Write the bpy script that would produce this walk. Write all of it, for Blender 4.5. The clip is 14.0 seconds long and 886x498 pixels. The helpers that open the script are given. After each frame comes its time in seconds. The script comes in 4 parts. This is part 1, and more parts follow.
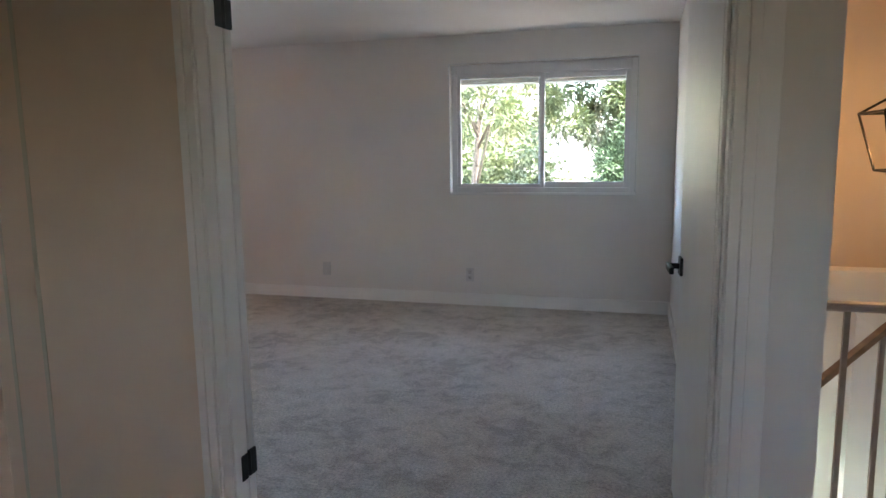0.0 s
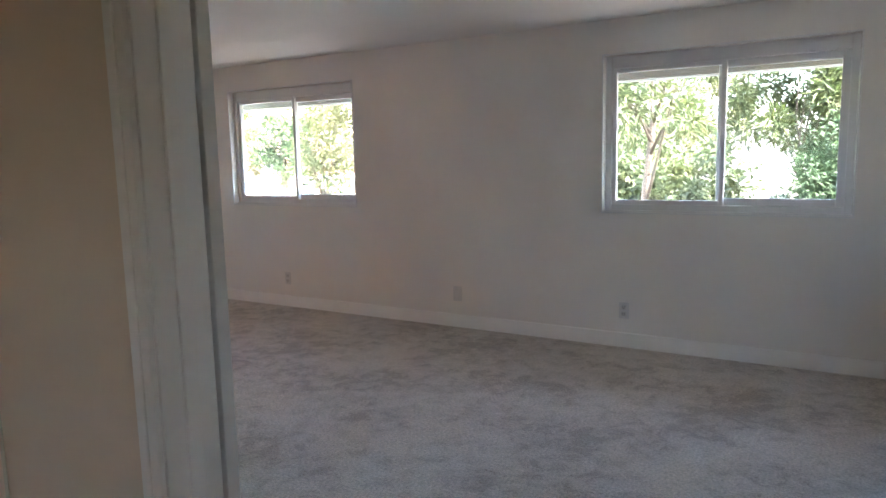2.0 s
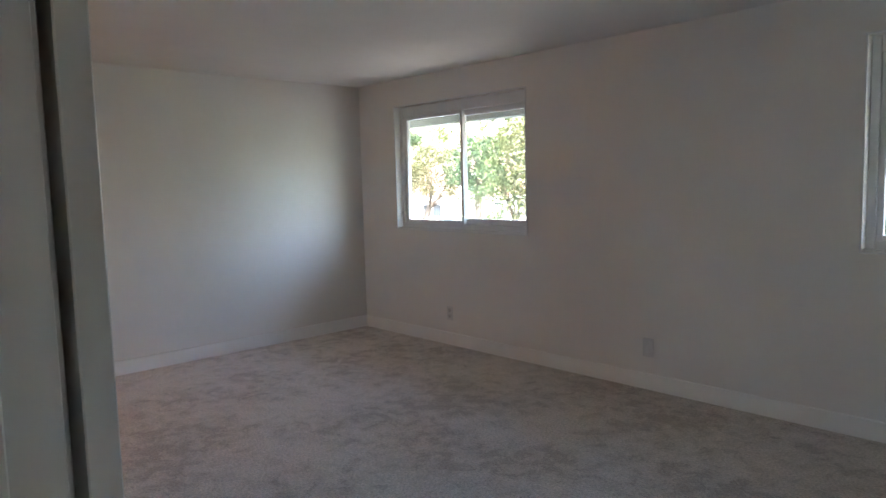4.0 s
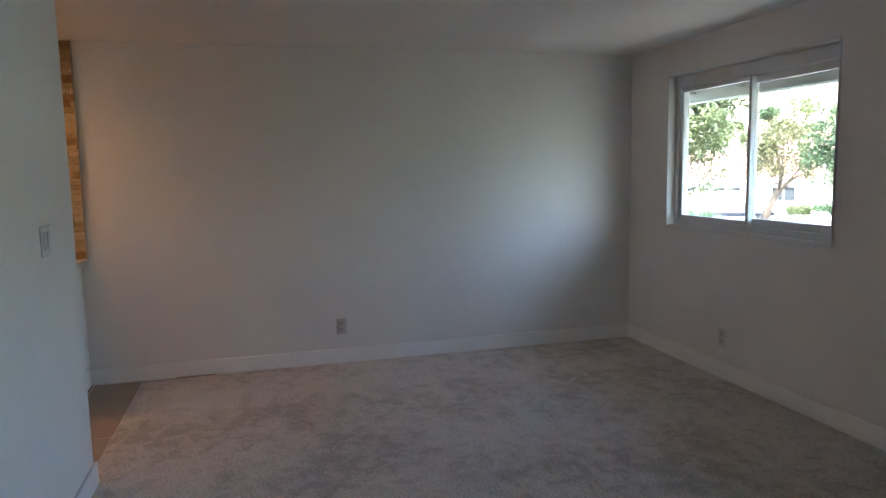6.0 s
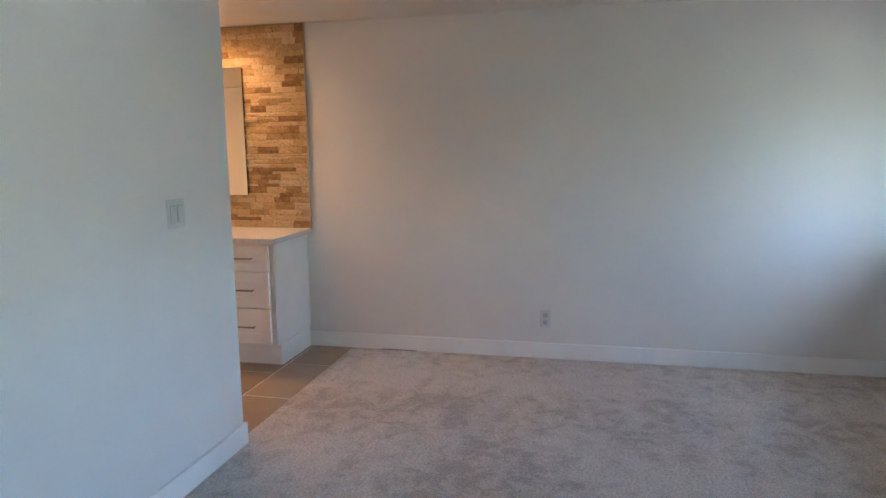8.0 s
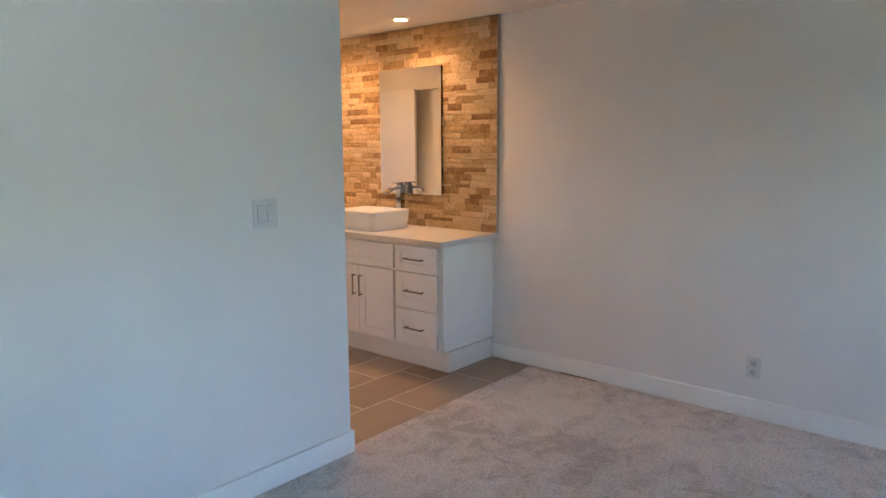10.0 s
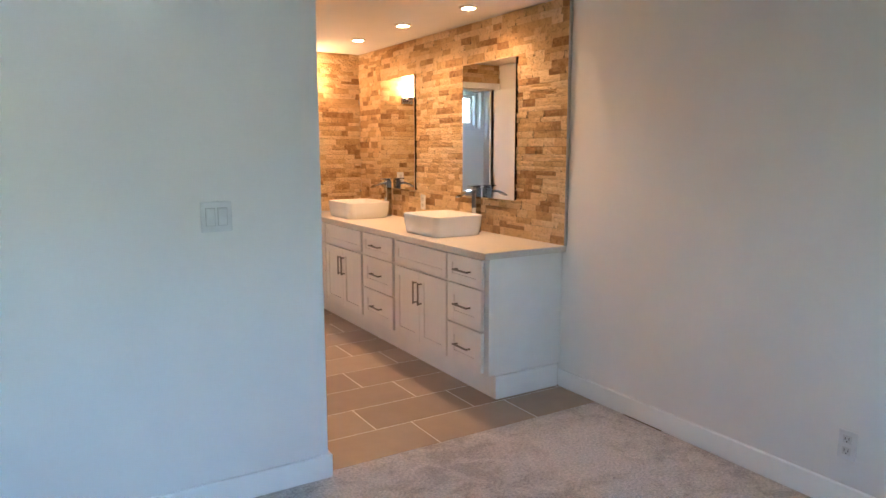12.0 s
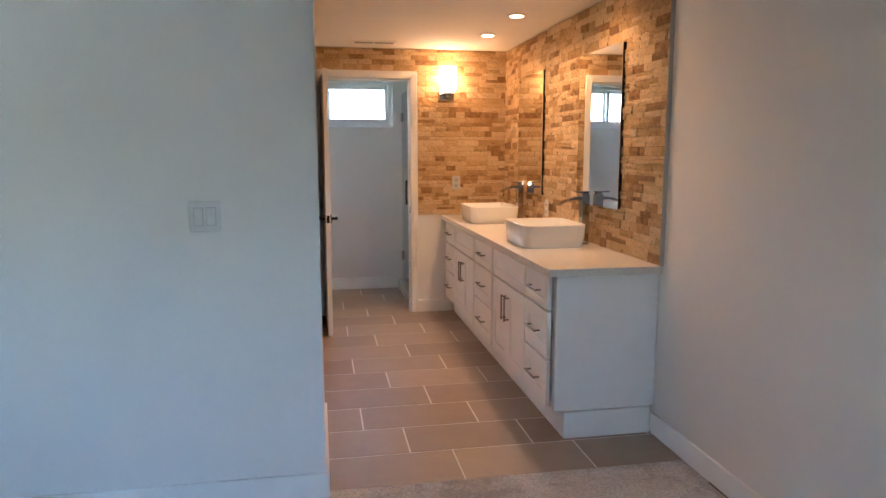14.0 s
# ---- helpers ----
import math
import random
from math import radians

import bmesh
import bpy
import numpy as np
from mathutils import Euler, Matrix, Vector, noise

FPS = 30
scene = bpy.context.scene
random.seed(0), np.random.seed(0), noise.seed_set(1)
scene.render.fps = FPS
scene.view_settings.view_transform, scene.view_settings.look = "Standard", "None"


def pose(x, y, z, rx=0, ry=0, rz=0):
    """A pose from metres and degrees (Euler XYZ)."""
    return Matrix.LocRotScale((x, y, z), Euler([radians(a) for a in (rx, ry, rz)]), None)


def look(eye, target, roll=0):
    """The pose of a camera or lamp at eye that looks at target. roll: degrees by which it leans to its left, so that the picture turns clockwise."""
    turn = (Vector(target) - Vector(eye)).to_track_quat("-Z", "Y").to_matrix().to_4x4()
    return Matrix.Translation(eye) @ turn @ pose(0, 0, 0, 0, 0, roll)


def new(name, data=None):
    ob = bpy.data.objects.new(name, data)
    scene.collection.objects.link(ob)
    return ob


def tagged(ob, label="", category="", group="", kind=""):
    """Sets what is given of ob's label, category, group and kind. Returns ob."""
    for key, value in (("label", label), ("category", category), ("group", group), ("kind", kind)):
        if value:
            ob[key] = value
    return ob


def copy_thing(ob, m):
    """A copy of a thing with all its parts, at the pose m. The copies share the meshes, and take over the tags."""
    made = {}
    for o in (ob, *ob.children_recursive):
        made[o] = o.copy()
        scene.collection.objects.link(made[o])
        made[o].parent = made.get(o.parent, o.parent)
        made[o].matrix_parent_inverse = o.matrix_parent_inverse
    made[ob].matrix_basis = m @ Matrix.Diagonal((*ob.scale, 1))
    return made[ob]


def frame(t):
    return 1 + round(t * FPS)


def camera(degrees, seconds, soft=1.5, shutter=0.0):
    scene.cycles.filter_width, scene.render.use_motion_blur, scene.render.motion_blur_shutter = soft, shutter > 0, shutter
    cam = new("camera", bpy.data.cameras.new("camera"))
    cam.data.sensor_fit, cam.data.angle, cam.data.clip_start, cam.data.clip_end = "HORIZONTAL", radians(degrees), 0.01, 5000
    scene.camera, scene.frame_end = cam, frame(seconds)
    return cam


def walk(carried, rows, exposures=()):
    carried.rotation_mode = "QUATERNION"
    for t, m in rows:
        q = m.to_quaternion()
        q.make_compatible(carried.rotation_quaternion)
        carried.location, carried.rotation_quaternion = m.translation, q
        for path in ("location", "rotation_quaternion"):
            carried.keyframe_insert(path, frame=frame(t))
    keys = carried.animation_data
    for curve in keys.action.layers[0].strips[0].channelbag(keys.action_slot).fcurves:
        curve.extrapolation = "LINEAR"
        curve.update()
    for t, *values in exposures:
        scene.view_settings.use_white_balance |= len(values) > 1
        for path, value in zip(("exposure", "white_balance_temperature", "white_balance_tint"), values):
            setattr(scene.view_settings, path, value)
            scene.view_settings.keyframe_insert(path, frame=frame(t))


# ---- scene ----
cam = camera(66.3, 14.0)
PATH = [
    (0, (0.317, 0.253, 1.355), (-0.23, 2.155, 1.063), -0.8),
    (0.5, (0.339, 0.506, 1.347), (-0.366, 2.352, 1.039), -1.1),
    (1, (0.318, 0.723, 1.344), (-0.49, 2.525, 1.028), -1.1),
    (1.5, (0.317, 0.939, 1.345), (-0.568, 2.707, 1.042), -1.2),
    (2, (0.26, 1.173, 1.377), (-0.755, 2.876, 1.111), -1.3),
    (2.2, (0.243, 1.26, 1.383), (-0.813, 2.94, 1.134), -1.4),
    (4.5, (-0.291, 2.231, 1.374), (-1.829, 3.493, 1.168), -1.4),
    (5, (-0.373, 2.484, 1.408), (-2.008, 3.614, 1.189), -1.4),
    (5.5, (-0.413, 2.754, 1.427), (-2.239, 3.54, 1.21), -1.3),
    (6, (-0.51, 2.981, 1.427), (-2.428, 3.495, 1.19), -1.1),
    (6.5, (-0.6, 3.218, 1.43), (-2.562, 3.505, 1.17), -1.1),
    (7, (-0.671, 3.477, 1.449), (-2.652, 3.457, 1.174), -0.9),
    (7.5, (-0.803, 3.684, 1.441), (-2.769, 3.46, 1.151), -0.8),
    (8, (-0.965, 3.852, 1.434), (-2.892, 3.409, 1.136), -0.7),
    (8.5, (-1.148, 4.063, 1.437), (-2.994, 3.354, 1.137), -0.5),
    (9, (-1.34, 4.236, 1.439), (-3.083, 3.302, 1.14), -0.4),
    (11.3, (-2.42, 4.758, 1.439), (-3.624, 3.189, 1.141), -0.3),
    (11.5, (-2.527, 4.784, 1.435), (-3.689, 3.184, 1.136), -0.3),
    (12, (-2.79, 4.86, 1.435), (-3.818, 3.17, 1.143), -0.1),
    (12.5, (-3.049, 4.894, 1.427), (-3.907, 3.111, 1.132), -0.3),
    (13, (-3.3, 4.872, 1.432), (-4.014, 3.027, 1.139), -0.2),
    (13.5, (-3.569, 4.88, 1.427), (-4.133, 2.982, 1.142), 0.0),
    (14, (-3.828, 4.88, 1.421), (-4.183, 2.932, 1.138), -0.0),
]
EXPOSURES = [(0.0, 5.28, 6250, 11), (2.0, 5.38, 6300, 11), (4.5, 4.79, 6100, 6), (5.0, 4.65, 6050, 5), (6.0, 4.58, 5800, 4), (6.5, 4.8, 5720, 4), (7.0, 5.06, 5680, 4), (7.5, 5.38, 5680, 3), (9.0, 5.34, 5630, 3), (11.5, 5.57, 5500, 1), (12.5, 5.62, 5480, 1), (13.0, 5.48, 5460, 2), (13.5, 5.27, 5450, 3), (14.0, 5.22, 5480, 4)]
walk(cam, [(t, look(eye, target, roll)) for t, eye, target, roll in PATH], EXPOSURES)

# ---- world and sun ----
world = bpy.data.worlds.new("sky")
scene.world = world
world.use_nodes = True
wt = world.node_tree
sky = wt.nodes.new("ShaderNodeTexSky")
sky.sky_type = 'NISHITA'
sky.sun_disc = False
sky.sun_elevation = radians(58)
sky.sun_rotation = radians(118)
sky.dust_density = 4.4
wt.links.new(sky.outputs[0], wt.nodes["Background"].inputs[0])
wt.nodes["Background"].inputs[1].default_value = 0.15

sun_data = bpy.data.lights.new("sun", 'SUN')
sun_data.energy = 2.0
sun_data.angle = radians(0.6)
sun_data.color = (1.0, 0.95, 0.87)
sun = new("sun", sun_data)
sun.matrix_world = look((9.36, -4.98, 16.96), (0, 0, 0))

# ---- plan, in metres ----
WEST, EAST, NORTH, SOUTH = -5.478, 0.592, 5.905, 2.18
CEIL = 2.29
HALL_FACE = 2.05
DOOR_L, DOOR_R, DOOR_H = -0.945, 0.525, 2.04
BATH_E, BATH_S = -3.825, -1.03
WC_S = -2.17
CARPET_EDGE = 2.14
COUNTER = 0.867
GROUND = -2.9
WIN_Z0, WIN_Z1 = 0.973, 2.05
# unseen landing window, added to bring daylight onto the hall walls
HALL_FILL_WIN = (0.5, 1.3, 1.25, 2.03)
WINDOWS = ((-1.23, 0.297), (-4.95, -3.44))


# ---- materials ----
def material(name):
    m = bpy.data.materials.new(name)
    m.use_nodes = True
    return m, m.node_tree.nodes, m.node_tree.links, m.node_tree.nodes["Principled BSDF"]


def add(nodes, kind, **values):
    n = nodes.new(kind)
    for key, value in values.items():
        n.inputs[key].default_value = value
    return n


def ramp(nodes, stops):
    r = nodes.new("ShaderNodeValToRGB")
    els = r.color_ramp.elements
    while len(els) < len(stops):
        els.new(0.5)
    for e, (p, c) in zip(els, stops):
        e.position, e.color = p, (*c, 1)
    return r


def surface(name, dark, light, rough=0.5, metal=0.0, scale=3.0, fine=150.0, bump=0.1, depth=0.002, spread=(0.35, 0.65), coat=0.0, stretch=None):
    """A painted, stone-like or wooden surface: broad change of tone, fine grain and relief."""
    m, nodes, links, bsdf = material(name)
    geo = nodes.new("ShaderNodeNewGeometry")
    vec = geo.outputs["Position"]
    if stretch:
        mp = nodes.new("ShaderNodeMapping")
        mp.inputs["Scale"].default_value = stretch
        links.new(vec, mp.inputs["Vector"])
        vec = mp.outputs[0]
    broad = add(nodes, "ShaderNodeTexNoise", Scale=scale, Detail=5.0, Roughness=0.6)
    grain = add(nodes, "ShaderNodeTexNoise", Scale=fine, Detail=3.0)
    links.new(vec, broad.inputs["Vector"])
    links.new(vec, grain.inputs["Vector"])
    r = ramp(nodes, ((spread[0], dark), (spread[1], light)))
    links.new(broad.outputs["Fac"], r.inputs[0])
    links.new(r.outputs[0], bsdf.inputs["Base Color"])
    b = add(nodes, "ShaderNodeBump", Strength=bump, Distance=depth)
    links.new(grain.outputs["Fac"], b.inputs["Height"])
    links.new(b.outputs[0], bsdf.inputs["Normal"])
    bsdf.inputs["Roughness"].default_value = rough
    bsdf.inputs["Metallic"].default_value = metal
    bsdf.inputs["Coat Weight"].default_value = coat
    return m


def carpet_material():
    m, nodes, links, bsdf = material("carpet_pile")
    geo = nodes.new("ShaderNodeNewGeometry")
    marks = add(nodes, "ShaderNodeTexNoise", Scale=8.5, Detail=9.0, Roughness=0.74, Distortion=0.5)
    links.new(geo.outputs["Position"], marks.inputs["Vector"])
    sweep = add(nodes, "ShaderNodeTexNoise", Scale=1.7, Detail=2.0, Roughness=0.5)
    links.new(geo.outputs["Position"], sweep.inputs["Vector"])
    both = nodes.new("ShaderNodeMixRGB")
    both.inputs[0].default_value = 0.35
    links.new(marks.outputs["Fac"], both.inputs[1])
    links.new(sweep.outputs["Fac"], both.inputs[2])
    tuft = add(nodes, "ShaderNodeTexNoise", Scale=80.0, Detail=5.0, Roughness=0.8)
    links.new(geo.outputs["Position"], tuft.inputs["Vector"])
    r1 = ramp(nodes, ((0.425, (0.52, 0.465, 0.42)), (0.475, (0.665, 0.60, 0.547)), (0.57, (0.79, 0.72, 0.665))))
    links.new(both.outputs[0], r1.inputs[0])
    r2 = ramp(nodes, ((0.36, (0.42, 0.42, 0.42)), (0.60, (1.0, 1.0, 1.0))))
    links.new(tuft.outputs["Fac"], r2.inputs[0])
    mul = nodes.new("ShaderNodeMixRGB")
    mul.blend_type = 'MULTIPLY'
    mul.inputs[0].default_value = 0.8
    links.new(r1.outputs[0], mul.inputs[1])
    links.new(r2.outputs[0], mul.inputs[2])
    links.new(mul.outputs[0], bsdf.inputs["Base Color"])
    b1 = add(nodes, "ShaderNodeBump", Strength=0.5, Distance=0.02)
    links.new(marks.outputs["Fac"], b1.inputs["Height"])
    b2 = add(nodes, "ShaderNodeBump", Strength=0.9, Distance=0.006)
    links.new(tuft.outputs["Fac"], b2.inputs["Height"])
    links.new(b1.outputs[0], b2.inputs["Normal"])
    links.new(b2.outputs[0], bsdf.inputs["Normal"])
    bsdf.inputs["Roughness"].default_value = 1.0
    bsdf.inputs["Specular IOR Level"].default_value = 0.1
    bsdf.inputs["Sheen Weight"].default_value = 0.25
    return m


def varied(name, stops, rough, islands=False, scale=30.0, bump=0.5, depth=0.006, pits=False, mottled=0.5, translucent=0.0):
    """Pieces that differ one from another: by object, or by island in a joined mesh."""
    m, nodes, links, bsdf = material(name)
    geo = nodes.new("ShaderNodeNewGeometry")
    if islands:
        rnd = geo.outputs["Random Per Island"]
    else:
        rnd = nodes.new("ShaderNodeObjectInfo").outputs["Random"]
    n1 = add(nodes, "ShaderNodeTexNoise", Scale=scale, Detail=6.0, Roughness=0.65)
    links.new(geo.outputs["Position"], n1.inputs["Vector"])
    add1 = nodes.new("ShaderNodeMath")
    add1.operation = 'MULTIPLY_ADD'
    add1.inputs[1].default_value = mottled
    links.new(n1.outputs["Fac"], add1.inputs[0])
    sub = nodes.new("ShaderNodeMath")
    sub.operation = 'SUBTRACT'
    sub.inputs[1].default_value = mottled * 0.5
    links.new(rnd, sub.inputs[0])
    links.new(sub.outputs[0], add1.inputs[2])
    r = ramp(nodes, stops)
    links.new(add1.outputs[0], r.inputs[0])
    links.new(r.outputs[0], bsdf.inputs["Base Color"])
    height = n1.outputs["Fac"]
    b = add(nodes, "ShaderNodeBump", Strength=bump, Distance=depth)
    links.new(height, b.inputs["Height"])
    normal = b.outputs[0]
    if pits:
        v = add(nodes, "ShaderNodeTexNoise", Scale=scale * 2.2, Detail=5.0, Roughness=0.75)
        links.new(geo.outputs["Position"], v.inputs["Vector"])
        pr = ramp(nodes, ((0.32, (0, 0, 0)), (0.62, (1, 1, 1))))
        # darkens the pits in colour, where the bump alone shades too weakly
        pit_shade = nodes.new("ShaderNodeMixRGB")
        pit_shade.blend_type = 'MULTIPLY'
        pit_shade.inputs[0].default_value = 0.6
        tone = ramp(nodes, ((0.34, (0.30, 0.20, 0.12)), (0.465, (1, 1, 1))))
        links.new(v.outputs["Fac"], tone.inputs[0])
        links.new(r.outputs[0], pit_shade.inputs[1])
        links.new(tone.outputs[0], pit_shade.inputs[2])
        links.new(pit_shade.outputs[0], bsdf.inputs["Base Color"])
        links.new(v.outputs["Fac"], pr.inputs[0])
        b2 = add(nodes, "ShaderNodeBump", Strength=0.9, Distance=0.009)
        links.new(pr.outputs[0], b2.inputs["Height"])
        links.new(normal, b2.inputs["Normal"])
        normal = b2.outputs[0]
    links.new(normal, bsdf.inputs["Normal"])
    bsdf.inputs["Roughness"].default_value = rough
    if translucent:
        tr = nodes.new("ShaderNodeBsdfTranslucent")
        links.new(r.outputs[0], tr.inputs["Color"])
        ms = nodes.new("ShaderNodeMixShader")
        ms.inputs[0].default_value = translucent
        links.new(bsdf.outputs[0], ms.inputs[1])
        links.new(tr.outputs[0], ms.inputs[2])
        links.new(ms.outputs[0], nodes["Material Output"].inputs["Surface"])
    return m


def glass_material(name, tint=(0.96, 0.98, 0.97)):
    m, nodes, links, bsdf = material(name)
    nodes.remove(bsdf)
    tr = nodes.new("ShaderNodeBsdfTransparent")
    tr.inputs[0].default_value = (*tint, 1)
    gl = nodes.new("ShaderNodeBsdfGlossy")
    gl.inputs["Roughness"].default_value = 0.0
    lw = nodes.new("ShaderNodeLayerWeight")
    lw.inputs[0].default_value = 0.5
    power = add(nodes, "ShaderNodeMath")
    power.operation = 'POWER'
    power.inputs[1].default_value = 5.0
    links.new(lw.outputs["Facing"], power.inputs[0])
    fr = nodes.new("ShaderNodeMath")
    fr.operation = 'MULTIPLY_ADD'
    fr.inputs[1].default_value = 0.92
    fr.inputs[2].default_value = 0.04
    links.new(power.outputs[0], fr.inputs[0])
    mx = nodes.new("ShaderNodeMixShader")
    links.new(fr.outputs[0], mx.inputs[0])
    links.new(tr.outputs[0], mx.inputs[1])
    links.new(gl.outputs[0], mx.inputs[2])
    links.new(mx.outputs[0], nodes["Material Output"].inputs["Surface"])
    return m


def glow(name, color, strength):
    m, nodes, links, bsdf = material(name)
    bsdf.inputs["Base Color"].default_value = (0.9, 0.88, 0.82, 1)
    bsdf.inputs["Emission Color"].default_value = (*color, 1)
    bsdf.inputs["Emission Strength"].default_value = strength
    return m


WARM = (1.0, 0.50, 0.22)
M_WALL = surface("wall_paint", (0.76, 0.743, 0.717), (0.80, 0.785, 0.76), 0.55, scale=1.3, fine=180, bump=0.25, depth=0.0012)
# cream with the warmth of lamp light mixed into the colour
M_HALL = surface("hall_warm_tint", (0.76, 0.655, 0.55), (0.80, 0.695, 0.59), 0.55, scale=1.5, fine=160, bump=0.25, depth=0.0012)
M_CEIL = surface("ceiling_paint", (0.78, 0.77, 0.75), (0.82, 0.81, 0.79), 0.8, scale=1.2, fine=120, bump=0.4, depth=0.002)
M_TRIM = surface("trim_paint", (0.85, 0.845, 0.83), (0.89, 0.885, 0.87), 0.45, scale=4, fine=60, bump=0.06, depth=0.001)
M_DOOR = surface("door_paint", (0.77, 0.77, 0.76), (0.82, 0.82, 0.81), 0.42, scale=3, fine=70, bump=0.08, depth=0.001)
M_VINYL = surface("window_vinyl", (0.70, 0.71, 0.72), (0.75, 0.76, 0.77), 0.35, scale=6, fine=50, bump=0.04, depth=0.001)
M_FACE = surface("receptacle_plastic", (0.52, 0.52, 0.51), (0.58, 0.58, 0.57), 0.35, scale=20, fine=80, bump=0.02, depth=0.0005)
M_PLATE = surface("plate_plastic", (0.62, 0.62, 0.62), (0.68, 0.68, 0.68), 0.35, scale=20, fine=80, bump=0.02, depth=0.0005)
# near-black that carries the dark of open recesses in its colour
M_RECESS = surface("recess_dark", (0.05, 0.05, 0.05), (0.09, 0.09, 0.09), 0.5, scale=40)
M_BLACK = surface("black_hardware", (0.012, 0.012, 0.013), (0.022, 0.022, 0.024), 0.42, metal=0.6, scale=30, fine=300, bump=0.05, depth=0.0005)
M_CHROME = surface("chrome", (0.44, 0.46, 0.49), (0.52, 0.54, 0.57), 0.06, metal=1.0, scale=12, fine=80, bump=0.01, depth=0.0003)
M_NICKEL = surface("brushed_nickel", (0.22, 0.21, 0.19), (0.30, 0.285, 0.26), 0.32, metal=1.0, scale=20, fine=400, bump=0.05, depth=0.0003)
M_CABINET = surface("cabinet_paint", (0.78, 0.77, 0.75), (0.83, 0.82, 0.80), 0.3, scale=3, fine=60, bump=0.05, depth=0.0008)
M_QUARTZ = surface("quartz_top", (0.60, 0.575, 0.54), (0.72, 0.695, 0.66), 0.30, scale=90, fine=200, bump=0.01, depth=0.0004)
M_CERAMIC = surface("ceramic", (0.76, 0.76, 0.75), (0.80, 0.80, 0.79), 0.06, scale=4, fine=20, bump=0.01, depth=0.0005, coat=0.5)
M_CARPET = carpet_material()
M_GROUT = surface("grout", (0.70, 0.66, 0.60), (0.80, 0.76, 0.70), 0.9, scale=8, fine=300, bump=0.3)
M_TILE = varied("floor_tile", ((0.0, (0.268, 0.194, 0.128)), (0.5, (0.33, 0.244, 0.166)), (1.0, (0.39, 0.295, 0.206))), 0.42, scale=7.0, bump=0.12, depth=0.003, mottled=0.9)
STONE_STOPS = ((0.0, (0.34, 0.185, 0.072)), (0.2, (0.56, 0.35, 0.155)), (0.5, (0.73, 0.505, 0.25)), (1.0, (0.84, 0.645, 0.38)))
M_STONE = varied("ledger_stone", STONE_STOPS, 0.85, scale=26.0, bump=0.9, depth=0.012, pits=True, mottled=0.6)
M_STONE_FAR = varied("ledger_stone_joined", STONE_STOPS, 0.85, islands=True, scale=26.0, bump=0.9, depth=0.012, pits=True, mottled=0.6)
M_MORTAR = surface("stone_backing", (0.12, 0.085, 0.055), (0.2, 0.15, 0.1), 0.95, scale=20, fine=120, bump=0.6)
M_GLASS = glass_material("window_glass")
# darker tint, added to hold back daylight in the toilet room
M_DIM_GLASS = glass_material("dim_glass", (0.86, 0.87, 0.87))
M_GREY = surface("plain_grey", (0.34, 0.34, 0.34), (0.40, 0.40, 0.40), 0.5, scale=40)
M_SHOWER = glass_material("shower_glass", (0.86, 0.92, 0.90))
M_MIRROR, _n, _l, _b = material("mirror_silver")
_b.inputs["Base Color"].default_value = (0.86, 0.87, 0.86, 1)
_b.inputs["Metallic"].default_value = 1.0
_b.inputs["Roughness"].default_value = 0.0
M_CAN = glow("can_lamp", WARM, 2.2)
M_SHADE = glow("sconce_shade", WARM, 1.12)
M_BULB = glow("lantern_bulb", (1.0, 0.50, 0.16), 9.5)
M_FROST, _n, _l, _b = material("frosted_pane")
_b.inputs["Base Color"].default_value = (0.95, 0.97, 1.0, 1)
_b.inputs["Roughness"].default_value = 0.5
_b.inputs["Transmission Weight"].default_value = 1.0
_b.inputs["IOR"].default_value = 1.1
M_WOOD = surface("rail_wood", (0.24, 0.15, 0.09), (0.34, 0.225, 0.14), 0.35, scale=6, fine=60, bump=0.1, stretch=(1, 1, 6))
# brown for an unseen floor, picked to warm the light it bounces
M_WARM_FLOOR = surface("warm_floor_brown", (0.30, 0.185, 0.10), (0.42, 0.275, 0.16), 0.4, scale=5, fine=60, bump=0.1, stretch=(1, 8, 1))
M_STUCCO = surface("stucco", (0.26, 0.235, 0.20), (0.32, 0.29, 0.25), 0.95, scale=1.5, fine=40, bump=0.6, depth=0.01)
M_STUCCO_W = surface("white_stucco", (0.74, 0.73, 0.70), (0.8, 0.79, 0.77), 0.95, scale=1.5, fine=40, bump=0.6, depth=0.01)
# beige taken darker, with the shade under the eave in the colour
M_EAVE = surface("eave_paint_shaded", (0.20, 0.18, 0.15), (0.25, 0.225, 0.19), 0.7, scale=3, fine=40, bump=0.2)
M_ROOF = varied("clay_roof", ((0.0, (0.12, 0.06, 0.045)), (1.0, (0.19, 0.105, 0.08))), 0.85, islands=True, scale=4.0)
M_ROOF_G = surface("shingle_roof", (0.07, 0.066, 0.062), (0.12, 0.115, 0.11), 0.9, scale=2, fine=14, bump=0.5, depth=0.02)
M_CONCRETE = surface("concrete", (0.30, 0.29, 0.275), (0.40, 0.39, 0.37), 0.9, scale=0.6, fine=30, bump=0.2, depth=0.004)
M_ASPHALT = surface("asphalt", (0.06, 0.06, 0.06), (0.10, 0.10, 0.10), 0.9, scale=0.5, fine=40, bump=0.4, depth=0.005)
M_LAWN = surface("lawn", (0.055, 0.07, 0.04), (0.10, 0.115, 0.07), 1.0, scale=0.7, fine=25, bump=0.9, depth=0.04)
M_DRYGRASS = surface("dry_grass", (0.36, 0.31, 0.20), (0.48, 0.42, 0.29), 1.0, scale=0.08, fine=3, bump=0.5, depth=0.1)
# dark tone for the added ground that soaks up bounced light
M_DARK_GROUND = surface("dark_ground", (0.035, 0.028, 0.022), (0.075, 0.06, 0.048), 1.0, scale=1.6, fine=45, bump=0.9, depth=0.03)
